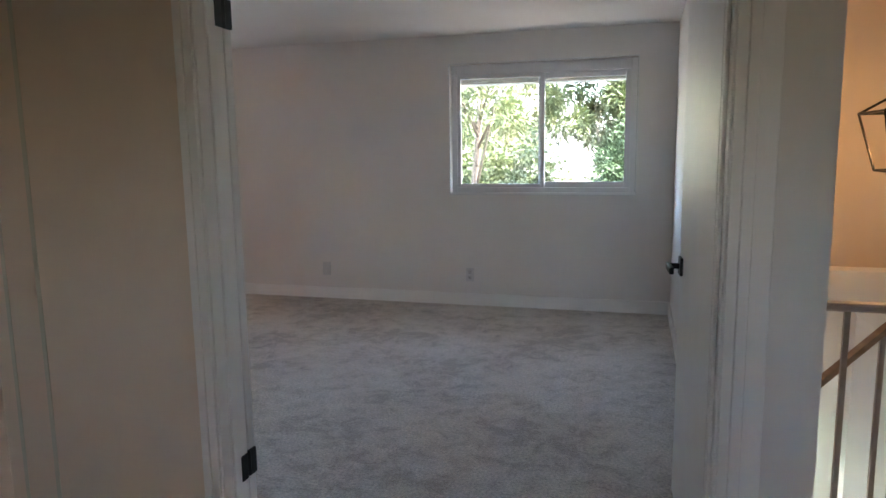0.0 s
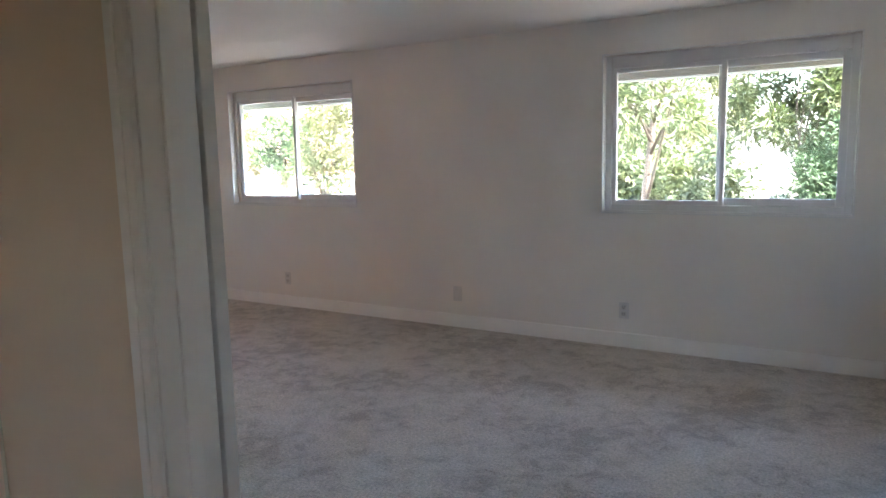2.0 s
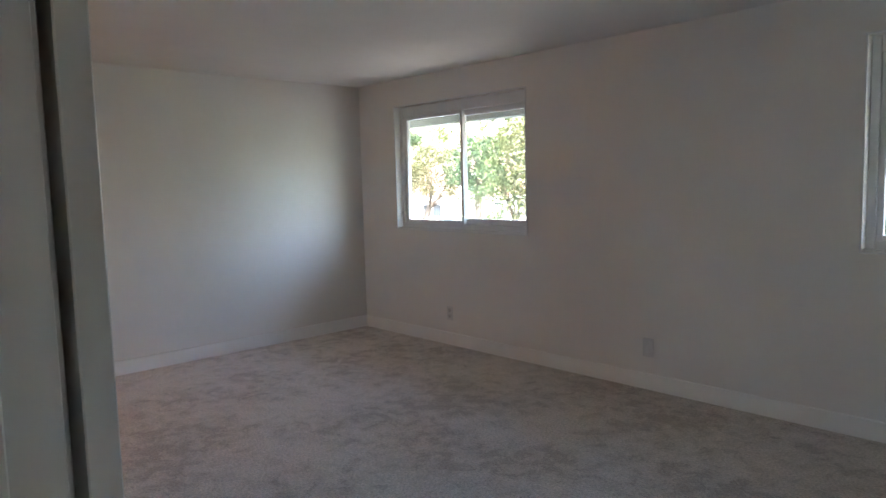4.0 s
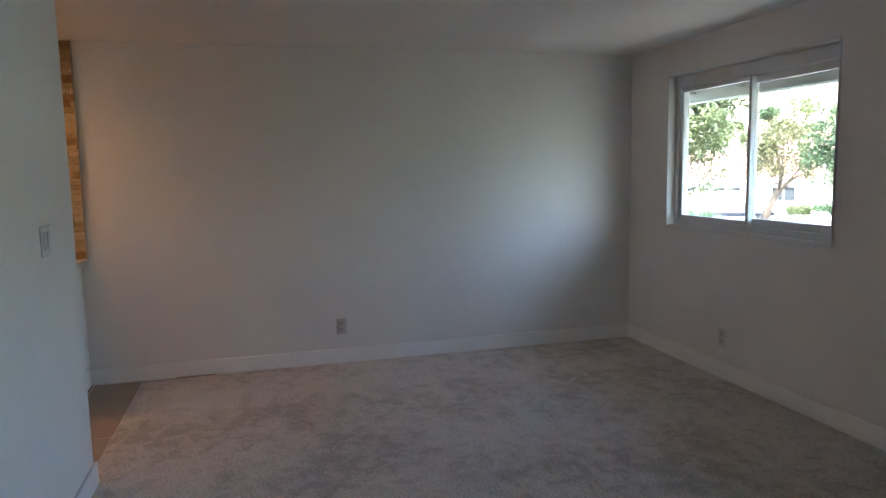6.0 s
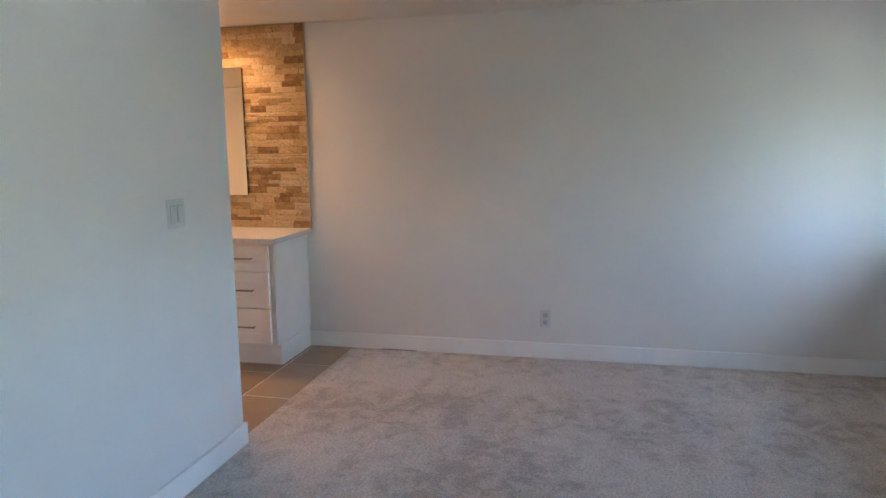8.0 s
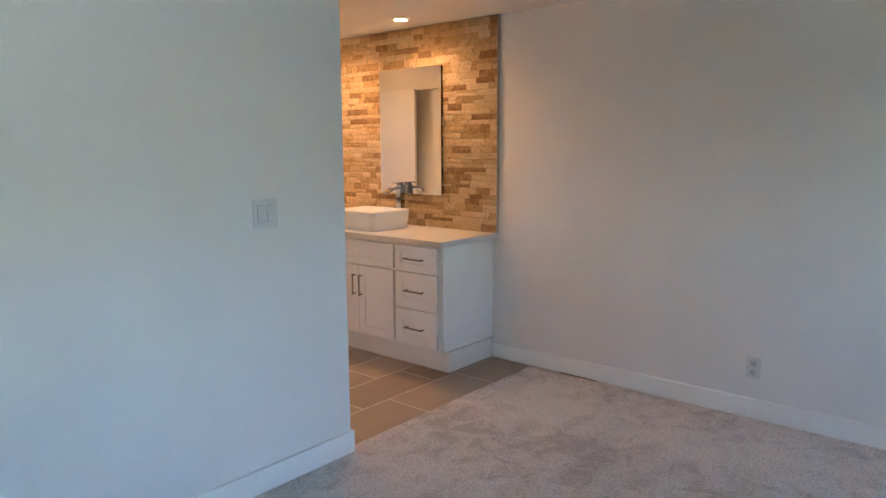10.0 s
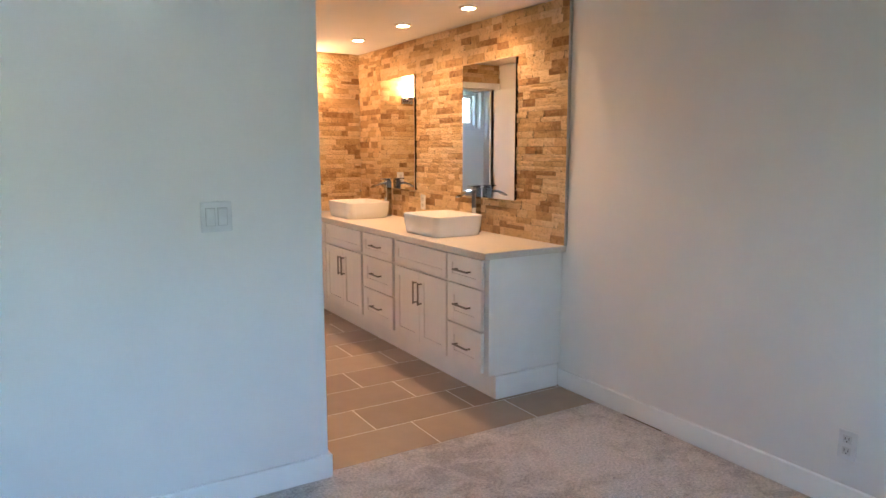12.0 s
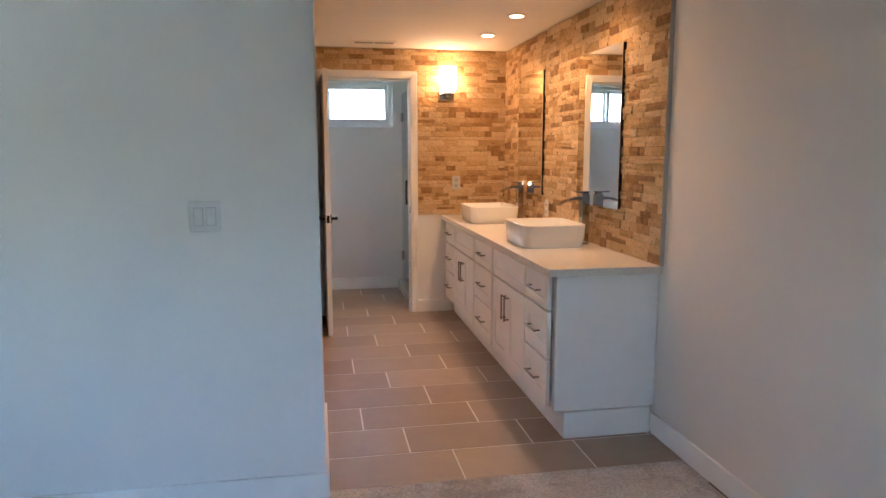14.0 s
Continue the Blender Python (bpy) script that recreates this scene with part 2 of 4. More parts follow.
M_BARK = surface("bark", (0.06, 0.042, 0.03), (0.13, 0.10, 0.075), 0.95, scale=5, fine=22, bump=0.9, depth=0.02)
M_LEAF = varied("leaf_fresh", ((0.0, (0.030, 0.048, 0.012)), (0.6, (0.058, 0.076, 0.022)), (1.0, (0.105, 0.115, 0.042))), 0.6, islands=True, scale=1.2, bump=0.0, translucent=0.3)
M_LEAF_D = varied("leaf_dark", ((0.0, (0.010, 0.024, 0.008)), (1.0, (0.03, 0.06, 0.018))), 0.7, islands=True, scale=1.5, bump=0.0, translucent=0.2)
# brighter copy of the leaf green, sunlight put into the colour
M_LEAF_B = varied("leaf_sun_tint", ((0.0, (0.040, 0.060, 0.022)), (1.0, (0.115, 0.13, 0.055))), 0.5, islands=True, scale=1.5, bump=0.0, translucent=0.3)
M_LEAF_Y = varied("leaf_olive", ((0.0, (0.045, 0.048, 0.016)), (1.0, (0.09, 0.085, 0.03))), 0.65, islands=True, scale=1.5, bump=0.0, translucent=0.3)
M_CARPAINT = surface("car_paint", (0.02, 0.025, 0.04), (0.03, 0.036, 0.055), 0.2, metal=0.4, scale=3, bump=0.0, coat=1.0)
M_DARKGLASS = surface("dark_glass", (0.015, 0.018, 0.02), (0.03, 0.034, 0.04), 0.05, scale=3, bump=0.0)
M_RUBBER = surface("rubber", (0.02, 0.02, 0.02), (0.035, 0.035, 0.035), 0.8, scale=20)
M_RAIL = surface("rail_paint", (0.36, 0.30, 0.255), (0.42, 0.355, 0.305), 0.4, scale=8, fine=80, bump=0.05)
M_EDGE = surface("edge_metal", (0.42, 0.41, 0.39), (0.5, 0.49, 0.47), 0.5, metal=0.3, scale=8)
# colour for the soft greenish reflections drawn on the hall wall
M_GREEN_SHEEN = surface("green_sheen", (0.60, 0.60, 0.50), (0.64, 0.635, 0.53), 0.5, scale=9)
M_MARBLE = surface("shower_tile", (0.55, 0.54, 0.52), (0.72, 0.71, 0.69), 0.25, scale=2.5, fine=60, bump=0.02)


# ---- building helpers ----
def box(bm, x0, x1, y0, y1, z0, z1, bevel=0.0, segments=1):
    made = bmesh.ops.create_cube(bm, size=1.0, matrix=Matrix.LocRotScale(((x0 + x1) / 2, (y0 + y1) / 2, (z0 + z1) / 2), None, (abs(x1 - x0), abs(y1 - y0), abs(z1 - z0))))
    if bevel:
        edges = list({e for v in made["verts"] for e in v.link_edges})
        bmesh.ops.bevel(bm, geom=edges, offset=bevel, segments=segments, affect='EDGES', profile=0.5)


def rod(bm, a, b, r0, r1=None, sides=10):
    a, b = Vector(a), Vector(b)
    r1 = r0 if r1 is None else r1
    m = Matrix.Translation((a + b) / 2) @ (b - a).to_track_quat('Z', 'Y').to_matrix().to_4x4()
    bmesh.ops.create_cone(bm, cap_ends=True, segments=sides, radius1=r0, radius2=r1, depth=(b - a).length, matrix=m)


def profile_bar(bm, points, rings):
    """A closed section given by rings of points: consecutive rings are joined, the ends capped."""
    loops = [[bm.verts.new(p) for p in ring] for ring in rings]
    for la, lb in zip(loops, loops[1:]):
        n = len(la)
        for i in range(n):
            bm.faces.new((la[i], la[(i + 1) % n], lb[(i + 1) % n], lb[i]))
    bm.faces.new(loops[0][::-1])
    bm.faces.new(loops[-1])


def boxed(*args, **kw):
    bm = bmesh.new()
    box(bm, *args, **kw)
    return bm


def meshed(name, bm, mat, smooth=False):
    me = bpy.data.meshes.new(name)
    bmesh.ops.recalc_face_normals(bm, faces=bm.faces)
    bm.to_mesh(me)
    bm.free()
    me.materials.append(mat)
    if smooth:
        for p in me.polygons:
            p.use_smooth = True
    return me


def part(name, bm, mat, parent, label="", smooth=False):
    ob = new(name, meshed(name, bm, mat, smooth))
    ob.parent = parent
    return tagged(ob, label=label)


def thing(name, m, label, category, group="", kind=""):
    ob = new(name)
    ob.empty_display_size = 0.1
    ob.matrix_world = m
    return tagged(ob, label, category, group, kind)


def structure(name, bm, mat, label, category):
    return tagged(new(name, meshed(name, bm, mat)), label, category, kind="structure")


def wall_along_x(bm, x0, x1, y0, y1, z0, z1, holes=()):
    """A wall with openings (hx0, hx1, hz0, hz1) that go through it."""
    at = x0
    for hx0, hx1, hz0, hz1 in sorted(holes):
        if hx0 > at:
            box(bm, at, hx0, y0, y1, z0, z1)
        if hz0 > z0:
            box(bm, hx0, hx1, y0, y1, z0, hz0)
        if hz1 < z1:
            box(bm, hx0, hx1, y0, y1, hz1, z1)
        at = hx1
    if at < x1:
        box(bm, at, x1, y0, y1, z0, z1)


def wall_along_y(bm, x0, x1, y0, y1, z0, z1, holes=()):
    at = y0
    for hy0, hy1, hz0, hz1 in sorted(holes):
        if hy0 > at:
            box(bm, x0, x1, at, hy0, z0, z1)
        if hz0 > z0:
            box(bm, x0, x1, hy0, hy1, z0, hz0)
        if hz1 < z1:
            box(bm, x0, x1, hy0, hy1, hz1, z1)
        at = hy1
    if at < y1:
        box(bm, x0, x1, at, y1, z0, z1)


# ---- the structure ----
FLOOR_UNDER = -0.25
bm = bmesh.new()
wall_along_x(bm, WEST - 0.15, 0.765, NORTH, NORTH + 0.15, FLOOR_UNDER, CEIL + 0.2, [(a, b, WIN_Z0, WIN_Z1) for a, b in WINDOWS])
structure("wall_north", bm, M_WALL, "off-white painted bedroom wall with two sliding windows", "wall")
bm = bmesh.new()
wall_along_y(bm, WEST - 0.15, WEST, WC_S - 0.15, NORTH, FLOOR_UNDER, CEIL + 0.2)
structure("wall_west", bm, M_WALL, "off-white painted wall running from bedroom into bathroom", "wall")
bm = bmesh.new()
wall_along_y(bm, EAST, 0.765, SOUTH, NORTH, FLOOR_UNDER, CEIL + 0.2)
structure("wall_east", bm, M_WALL, "off-white painted wall beside the open bedroom door", "wall")
bm = bmesh.new()
wall_along_x(bm, BATH_E, 0.765, HALL_FACE, SOUTH, FLOOR_UNDER, CEIL + 0.2, [(DOOR_L - 0.02, DOOR_R + 0.02, 0.0, DOOR_H + 0.02)])
structure("wall_south", bm, M_WALL, "off-white painted wall with double doorway and light switch", "wall")
CLOSET = (-0.75, 1.30, 0.0, 2.03)
bm = bmesh.new()
wall_along_y(bm, BATH_E, BATH_E + 0.12, BATH_S, HALL_FACE, FLOOR_UNDER, CEIL + 0.2, [CLOSET])
structure("wall_bathroom_east", bm, M_WALL, "off-white bathroom wall with a closet opening", "wall")
WC_DOOR = (-4.615, -3.885, 0.0, 2.04)
bm = bmesh.new()
wall_along_x(bm, WEST, BATH_E + 0.6, BATH_S - 0.12, BATH_S, FLOOR_UNDER, CEIL + 0.2, [WC_DOOR])
structure("wall_bathroom_south", bm, M_WALL, "off-white wall below the stone with toilet room doorway", "wall")
WC_WIN = (-4.59, -3.28, 1.675, 2.12)
bm = bmesh.new()
wall_along_x(bm, WEST, BATH_E + 0.6, WC_S - 0.15, WC_S, FLOOR_UNDER, CEIL + 0.2, [WC_WIN])
structure("wall_toilet_room_south", bm, M_WALL, "off-white toilet room wall with small high window", "wall")
bm = bmesh.new()
box(bm, BATH_E + 0.60, BATH_E + 0.72, WC_S - 0.15, BATH_S - 0.12, FLOOR_UNDER, CEIL + 0.2)
structure("wall_toilet_room_east", bm, M_WALL, "off-white toilet room wall", "wall")
bm = bmesh.new()
box(bm, BATH_E + 0.78, BATH_E + 0.9, BATH_S - 0.12, HALL_FACE, FLOOR_UNDER, CEIL + 0.2)
structure("wall_closet_back", bm, M_WALL, "plain wall at the back of the closet", "wall")

bm = bmesh.new()
box(bm, WEST - 0.15, 0.765, WC_S - 0.15, NORTH + 0.15, CEIL, CEIL + 0.18)
structure("ceiling", bm, M_CEIL, "white textured ceiling over bedroom and bathroom", "ceiling")
bm = bmesh.new()
box(bm, WEST, EAST, CARPET_EDGE, NORTH, -0.05, 0.0)
structure("floor_carpet", bm, M_CARPET, "greige cut-pile carpet with brushed footprints", "carpet")
# out of view; its colour serves to warm the hall walls
bm = bmesh.new()
box(bm, BATH_E, 3.4, -1.6, CARPET_EDGE, -0.05, 0.0)
structure("floor_hall", bm, M_WARM_FLOOR, "unseen landing floor, browned to warm the bounced light", "floor")
bm = bmesh.new()
box(bm, WEST, BATH_E + 0.75, WC_S, CARPET_EDGE, -0.06, -0.0014)
tile_floor = structure("floor_tiled", bm, M_GROUT, "brown porcelain bathroom floor with pale grout lines", "floor")

# the landing and the stairwell beside it
bm = bmesh.new()
box(bm, -1.95, -1.83, -1.6, HALL_FACE, FLOOR_UNDER, CEIL + 0.2)
structure("wall_hall_west", bm, M_HALL, "cream landing wall, lamp warmth mixed into its colour", "wall")
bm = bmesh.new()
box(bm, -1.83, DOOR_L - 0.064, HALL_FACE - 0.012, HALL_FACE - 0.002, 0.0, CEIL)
hall_skin = structure("wall_hall_lining", bm, M_HALL, "cream satin wall by the double doors, lamp warmth in its colour", "wall")
# two thin strips draw the wall's greenish reflections as solid colour
for gx, gw in ((-1.76, 0.016), (-1.62, 0.018)):
    part("strip", boxed(gx - gw / 2, gx + gw / 2, HALL_FACE - 0.0135, HALL_FACE - 0.0115, 0.0, CEIL), M_GREEN_SHEEN, hall_skin, "pale green strip standing in for a wall reflection")
bm = bmesh.new()
# the opening is an addition that lets fill daylight in
wall_along_x(bm, -1.95, 3.5, -1.72, -1.6, FLOOR_UNDER, 3.2, [HALL_FILL_WIN])
structure("wall_hall_south", bm, M_HALL, "cream landing wall, lamp warmth mixed into its colour", "wall")
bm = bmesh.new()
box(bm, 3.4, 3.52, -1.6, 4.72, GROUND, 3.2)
structure("wall_stair_east", bm, M_HALL, "cream stairwell wall, lantern-lit and tinted with its warmth", "wall")
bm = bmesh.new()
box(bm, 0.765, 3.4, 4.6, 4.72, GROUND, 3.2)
structure("wall_stair_north", bm, M_HALL, "cream stairwell wall, orange from lantern and warm-tinted colour", "wall")
bm = bmesh.new()
box(bm, 0.765, 3.4, 4.3, 4.42, GROUND, 0.68, bevel=0.006)
structure("wall_stair_half", bm, M_WALL, "white half-height wall in the stairwell", "wall")
bm = bmesh.new()
profile_bar(bm, None, [[(1.33, y, GROUND), (1.33, y, 0.55), (2.6, y, -0.37), (2.6, y, GROUND)] for y in (3.80, 3.88)])
structure("wall_stair_knee", bm, M_WALL, "white sloping knee wall beside the stairs", "wall")
bm = bmesh.new()
box(bm, 0.765, 3.4, 2.27, 2.35, GROUND, -0.03)
structure("wall_stair_below", bm, M_WALL, "white wall under the landing edge", "wall")
bm = bmesh.new()
box(bm, -1.95, 3.52, -1.72, HALL_FACE, CEIL + 0.21, CEIL + 0.33)
box(bm, 0.766, 3.52, HALL_FACE, 4.72, CEIL + 0.21, CEIL + 0.33)
structure("ceiling_hall", bm, M_CEIL, "white ceiling over the landing and stairs", "ceiling")
bm = bmesh.new()
box(bm, 0.765, 3.4, CARPET_EDGE, 2.3, -0.05, 0.0)
structure("floor_landing_edge", bm, M_CARPET, "greige carpet at the landing edge", "carpet")
bm = bmesh.new()
box(bm, 0.765, 3.4, 2.3, 4.6, GROUND - 0.05, GROUND + 0.02)
structure("floor_stair_foot", bm, M_CARPET, "greige carpet at the foot of the stairs", "carpet")


# ---- baseboards ----
def baseboard(name, runs, height=0.108):
    """runs: (x0, x1, y0, y1) boards standing on the floor, with an eased top edge."""
    bm = bmesh.new()
    for x0, x1, y0, y1 in runs:
        box(bm, x0, x1, y0, y1, 0.005, height, bevel=0.004)
        box(bm, x0 + 0.003, x1 - 0.003, y0 + 0.003, y1 - 0.003, 0.0, 0.009)
    return structure(name, bm, M_TRIM, "white painted flat baseboard along the wall", "baseboard")


T = 0.016
baseboard("baseboard_north", [(WEST + T, EAST - T, NORTH - T, NORTH)])
baseboard("baseboard_west", [(WEST, WEST + T, 1.812, NORTH)])
# dark strip laid on the carpet as the shade under the board
part("gap_shade", boxed(WEST + T, WEST + T + 0.005, 2.36, 2.62, 0.001, 0.005), M_MORTAR, bpy.data.objects["baseboard_west"], "dark strip painted in as shade between carpet and baseboard")
baseboard("baseboard_east", [(EAST - T, EAST, SOUTH + T, NORTH)])
baseboard("baseboard_south", [(BATH_E - T, DOOR_L - 0.075, SOUTH, SOUTH + T), (BATH_E - T, BATH_E, 2.0, SOUTH)])
baseboard("baseboard_bathroom", [(BATH_E - T, BATH_E, 1.38, 2.0), (-4.98, WC_DOOR[0] - 0.064, BATH_S, BATH_S + T)])
baseboard("baseboard_toilet_room", [(-4.66, BATH_E + 0.6, WC_S, WC_S + T)], 0.118)
baseboard("baseboard_hall", [(-1.83, DOOR_L - 0.065, HALL_FACE - 0.028, HALL_FACE - 0.012)])


# ---- door casings and jambs ----
def casing_x(name, x0, x1, top, face, out, label, width=0.06, steps=((0.006, 0.022, 0.009), (0.022, 0.046, 0.013))):
    """A stepped casing round an opening in a wall along x; out is +1 or -1, the side it stands proud on."""
    bm = bmesh.new()
    for w0, w1, d in (*steps, (steps[-1][1], width, 0.019)):
        y0, y1 = sorted((face, face + out * d))
        box(bm, x0 - w1, x0 - w0, y0, y1, 0.0, top + w1, bevel=0.002)
        box(bm, x1 + w0, x1 + w1, y0, y1, 0.0, top + w1, bevel=0.002)
        box(bm, x0 - w0, x1 + w0, y0, y1, top + w0, top + w1, bevel=0.002)
    return structure(name, bm, M_TRIM, label, "door casing")


def jamb_x(name, x0, x1, top, y0, y1, stop_y, label):
    bm = bmesh.new()
    box(bm, x0 - 0.019, x0, y0, y1, 0.0, top + 0.018, bevel=0.0015)
    box(bm, x1, x1 + 0.019, y0, y1, 0.0, top + 0.018, bevel=0.0015)
    box(bm, x0, x1, y0, y1, top, top + 0.018, bevel=0.0015)
    s0, s1 = stop_y
    box(bm, x0, x0 + 0.011, s0, s1, 0.0, top - 0.001, bevel=0.002)
    box(bm, x1 - 0.011, x1, s0, s1, 0.0, top - 0.001, bevel=0.002)
    box(bm, x0 + 0.011, x1 - 0.011, s0, s1, top - 0.011, top - 0.001, bevel=0.002)
    return structure(name, bm, M_TRIM, label, "door jamb")


casing_x("trim_bedroom_door_hall", DOOR_L, DOOR_R, DOOR_H, HALL_FACE - 0.013, -1, "white stepped casing round the double doorway", 0.062, ((0.006, 0.034, 0.015),))
part("backband", boxed(DOOR_R + 0.0625, DOOR_R + 0.112, HALL_FACE - 0.012, HALL_FACE - 0.001, 0.0, DOOR_H + 0.112, bevel=0.002), M_TRIM, bpy.data.objects["trim_bedroom_door_hall"])
casing_x("trim_bedroom_door_inside", DOOR_L, DOOR_R, DOOR_H, SOUTH, 1, "white stepped casing round the double doorway", 0.075, ((0.03, 0.06, 0.012),))
jamb_x("trim_bedroom_jamb", DOOR_L, DOOR_R, DOOR_H, HALL_FACE - 0.012, SOUTH, (HALL_FACE + 0.04, HALL_FACE + 0.075), "white painted door jamb with stop")
casing_x("trim_toilet_door", WC_DOOR[0], WC_DOOR[1], WC_DOOR[3], BATH_S, 1, "white flat casing round the toilet room doorway", 0.064)
jamb_x("trim_toilet_jamb", WC_DOOR[0], WC_DOOR[1], WC_DOOR[3], BATH_S - 0.12, BATH_S, (BATH_S - 0.075, BATH_S - 0.045), "white painted door jamb with stop")
part("strike_plate", boxed(WC_DOOR[0], WC_DOOR[0] + 0.002, BATH_S - 0.04, BATH_S - 0.012, 0.885, 0.945, bevel=0.0008), M_BLACK, bpy.data.objects["trim_toilet_jamb"], "black strike plate")


# ---- doors ----
def lever(parent, y, side, toward):
    """A square rose with a flat lever on the face x = 0 (side -1) or x = thickness."""
    base = 0.0 if side < 0 else 0.035
    bm = bmesh.new()
    box(bm, *sorted((base, base + side * 0.010)), y - 0.033, y + 0.033, 0.885, 0.951, bevel=0.002)
    rose = part("rose", bm, M_BLACK, parent, "matte black square rose")
    bm = bmesh.new()
    rod(bm, (base + side * 0.008, y, 0.918), (base + side * 0.052, y, 0.918), 0.011, sides=14)
    box(bm, *sorted((base + side * 0.040, base + side * 0.056)), *sorted((y + 0.012, y + toward * 0.115)), 0.906, 0.930, bevel=0.003)
    part("lever", bm, M_BLACK, rose, "matte black lever")


def door_leaf(name, width, hinge, angle, label, levers, hinge_zs, flip=1):
    """A flat slab hung at hinge; local y runs from the hinge to the free edge, x is its thickness."""
    door = thing(name, Matrix.Translation(hinge) @ Matrix.Rotation(radians(angle), 4, 'Z'), label, "door", kind="structure")
    part("slab", boxed(0.0, 0.035, 0.004, width, 0.012, 2.03, bevel=0.002), M_DOOR, door)
    for side, toward in levers:
        lever(door, width - 0.065, side, toward)
    bm = bmesh.new()
    box(bm, 0.006, 0.029, width, width + 0.0015, 0.89, 0.946, bevel=0.0005)
    part("latch_plate", bm, M_BLACK, door, "black latch plate")
    for z in hinge_zs:
        bm = bmesh.new()
        x = 0.035 if flip > 0 else 0.0
        rod(bm, (x + 0.004 * flip, 0.0, z - 0.045), (x + 0.004 * flip, 0.0, z + 0.045), 0.0065, sides=10)
        box(bm, 0.004, 0.031, 0.0012, 0.004, z - 0.045, z + 0.045)
        box(bm, 0.004, 0.031, -0.004, -0.0015, z - 0.045, z + 0.045)
        part("hinge", bm, M_BLACK, door, "black butt hinge")
    return door


# right leaf stands open along the east wall, left leaf is folded back against the south wall
door_leaf("door_1", 0.722, (0.520, SOUTH + 0.014, 0.0), 3.4, "white flat slab bedroom door standing open, black lever", [(-1, -1)], (0.29, 1.785))
left_leaf = door_leaf("door_2", 0.722, (DOOR_L - 0.004, SOUTH + 0.020, 0.0), 86.0, "white flat slab bedroom door folded back against wall", [(1, -1)], (0.29, 1.785), flip=-1)
for z in (0.29, 1.785):
    part("hinge_leaf", boxed(0.0, 0.0022, -0.052, -0.014, z - 0.046, z + 0.046, bevel=0.0008), M_BLACK, bpy.data.objects["trim_bedroom_jamb"], "black hinge leaf let into the jamb").location = (DOOR_L, SOUTH + 0.012, 0)
door_leaf("door_3", 0.735, (-3.892, BATH_S + 0.004, 0.0), 1.2, "white flat slab toilet room door standing open", [(-1, -1), (1, -1)], (0.25, 1.80))

# closet with two bypass panels opposite the vanity
closet = thing("closet_doors", pose(0, 0, 0), "pair of plain cream sliding closet doors", "closet door")
part("sliding_panel", boxed(BATH_E + 0.045, BATH_E + 0.075, -0.14, 1.298, 0.012, 2.028, bevel=0.002), M_DOOR, closet)
part("sliding_panel", boxed(BATH_E + 0.082, BATH_E + 0.112, -0.748, 0.02, 0.012, 2.028, bevel=0.002), M_DOOR, closet)
part("track", boxed(BATH_E + 0.03, BATH_E + 0.114, -0.748, 1.298, 0.001, 0.010), M_NICKEL, closet, "metal floor track")


# ---- windows ----
def sliding_window(name, x0, x1, z0, z1, wall_y, out, label, glass=None, head=0.085, stile=0.046):
    """A white vinyl slider set into a wall along x. out: +1 where the outside lies towards +y."""
    win = thing(name, Matrix.Translation((x0, wall_y, z0)) @ (Matrix.Identity(4) if out > 0 else Matrix.Diagonal((1, -1, 1, 1))), label, "window", kind="structure")
    w, h = x1 - x0, z1 - z0
    bm = bmesh.new()
    for a in ((-0.011, 0.0, -0.011, h + 0.011), (w, w + 0.011, -0.011, h + 0.011), (0.0, w, h, h + 0.011), (0.0, w, -0.011, 0.0)):
        box(bm, a[0], a[1], -0.007, 0.004, a[2], a[3], bevel=0.0015)
    part("trim_bead", bm, M_VINYL, win, "thin raised bead round the frame")
    bm = bmesh.new()
    e = 0.002
    for a in ((e, 0.044, e, h - e), (w - 0.046, w - e, e, h - e), (0.046, w - 0.046, h - head, h - e), (0.046, w - 0.046, e, 0.05)):
        box(bm, a[0], a[1], 0.055, 0.140, a[2], a[3], bevel=0.003)
    part("window_frame", bm, M_VINYL, win)
    part("window_sill", boxed(e, w - e, 0.003, 0.055, e, 0.010, bevel=0.002), M_VINYL, win, "white sill lip")
    mid = w * 0.5
    glass = glass or M_GLASS

    def sash(a, b, y0, y1, stile):
        bm = bmesh.new()
        lo, hi = 0.05, h - head
        box(bm, a, a + stile, y0, y1, lo, hi, bevel=0.003)
        box(bm, b - stile, b, y0, y1, lo, hi, bevel=0.003)
        box(bm, a + stile, b - stile, y0, y1, lo, lo + stile, bevel=0.003)
        box(bm, a + stile, b - stile, y0, y1, hi - stile, hi, bevel=0.003)
        s = part("sash", bm, M_VINYL, win)
        ym = (y0 + y1) / 2
        g = part("pane", boxed(a + stile - 0.004, b - stile + 0.004, ym - 0.003, ym + 0.003, lo + stile - 0.004, hi - stile + 0.004), glass, s, "clear glass pane")
        g.visible_shadow = False
        return s
    sash(mid - 0.028, w - 0.046, 0.108, 0.132, stile)
    moving = sash(0.046, mid + 0.028, 0.068, 0.100, 0.030)
    part("latch", boxed(mid + 0.004, mid + 0.016, 0.058, 0.068, h * 0.5 - 0.03, h * 0.5 + 0.03, bevel=0.003), M_VINYL, moving, "small white sash latch")
    return win


sliding_window("window_1", *WINDOWS[0], WIN_Z0, WIN_Z1, NORTH, 1, "white vinyl sliding window looking onto leafy trees")
sliding_window("window_2", *WINDOWS[1], WIN_Z0, WIN_Z1, NORTH, 1, "white vinyl sliding window looking onto the street")
# added out of view, only to brighten the landing
sliding_window("fill_window", *HALL_FILL_WIN, -1.6, -1, "unseen white sliding window added to light the landing")
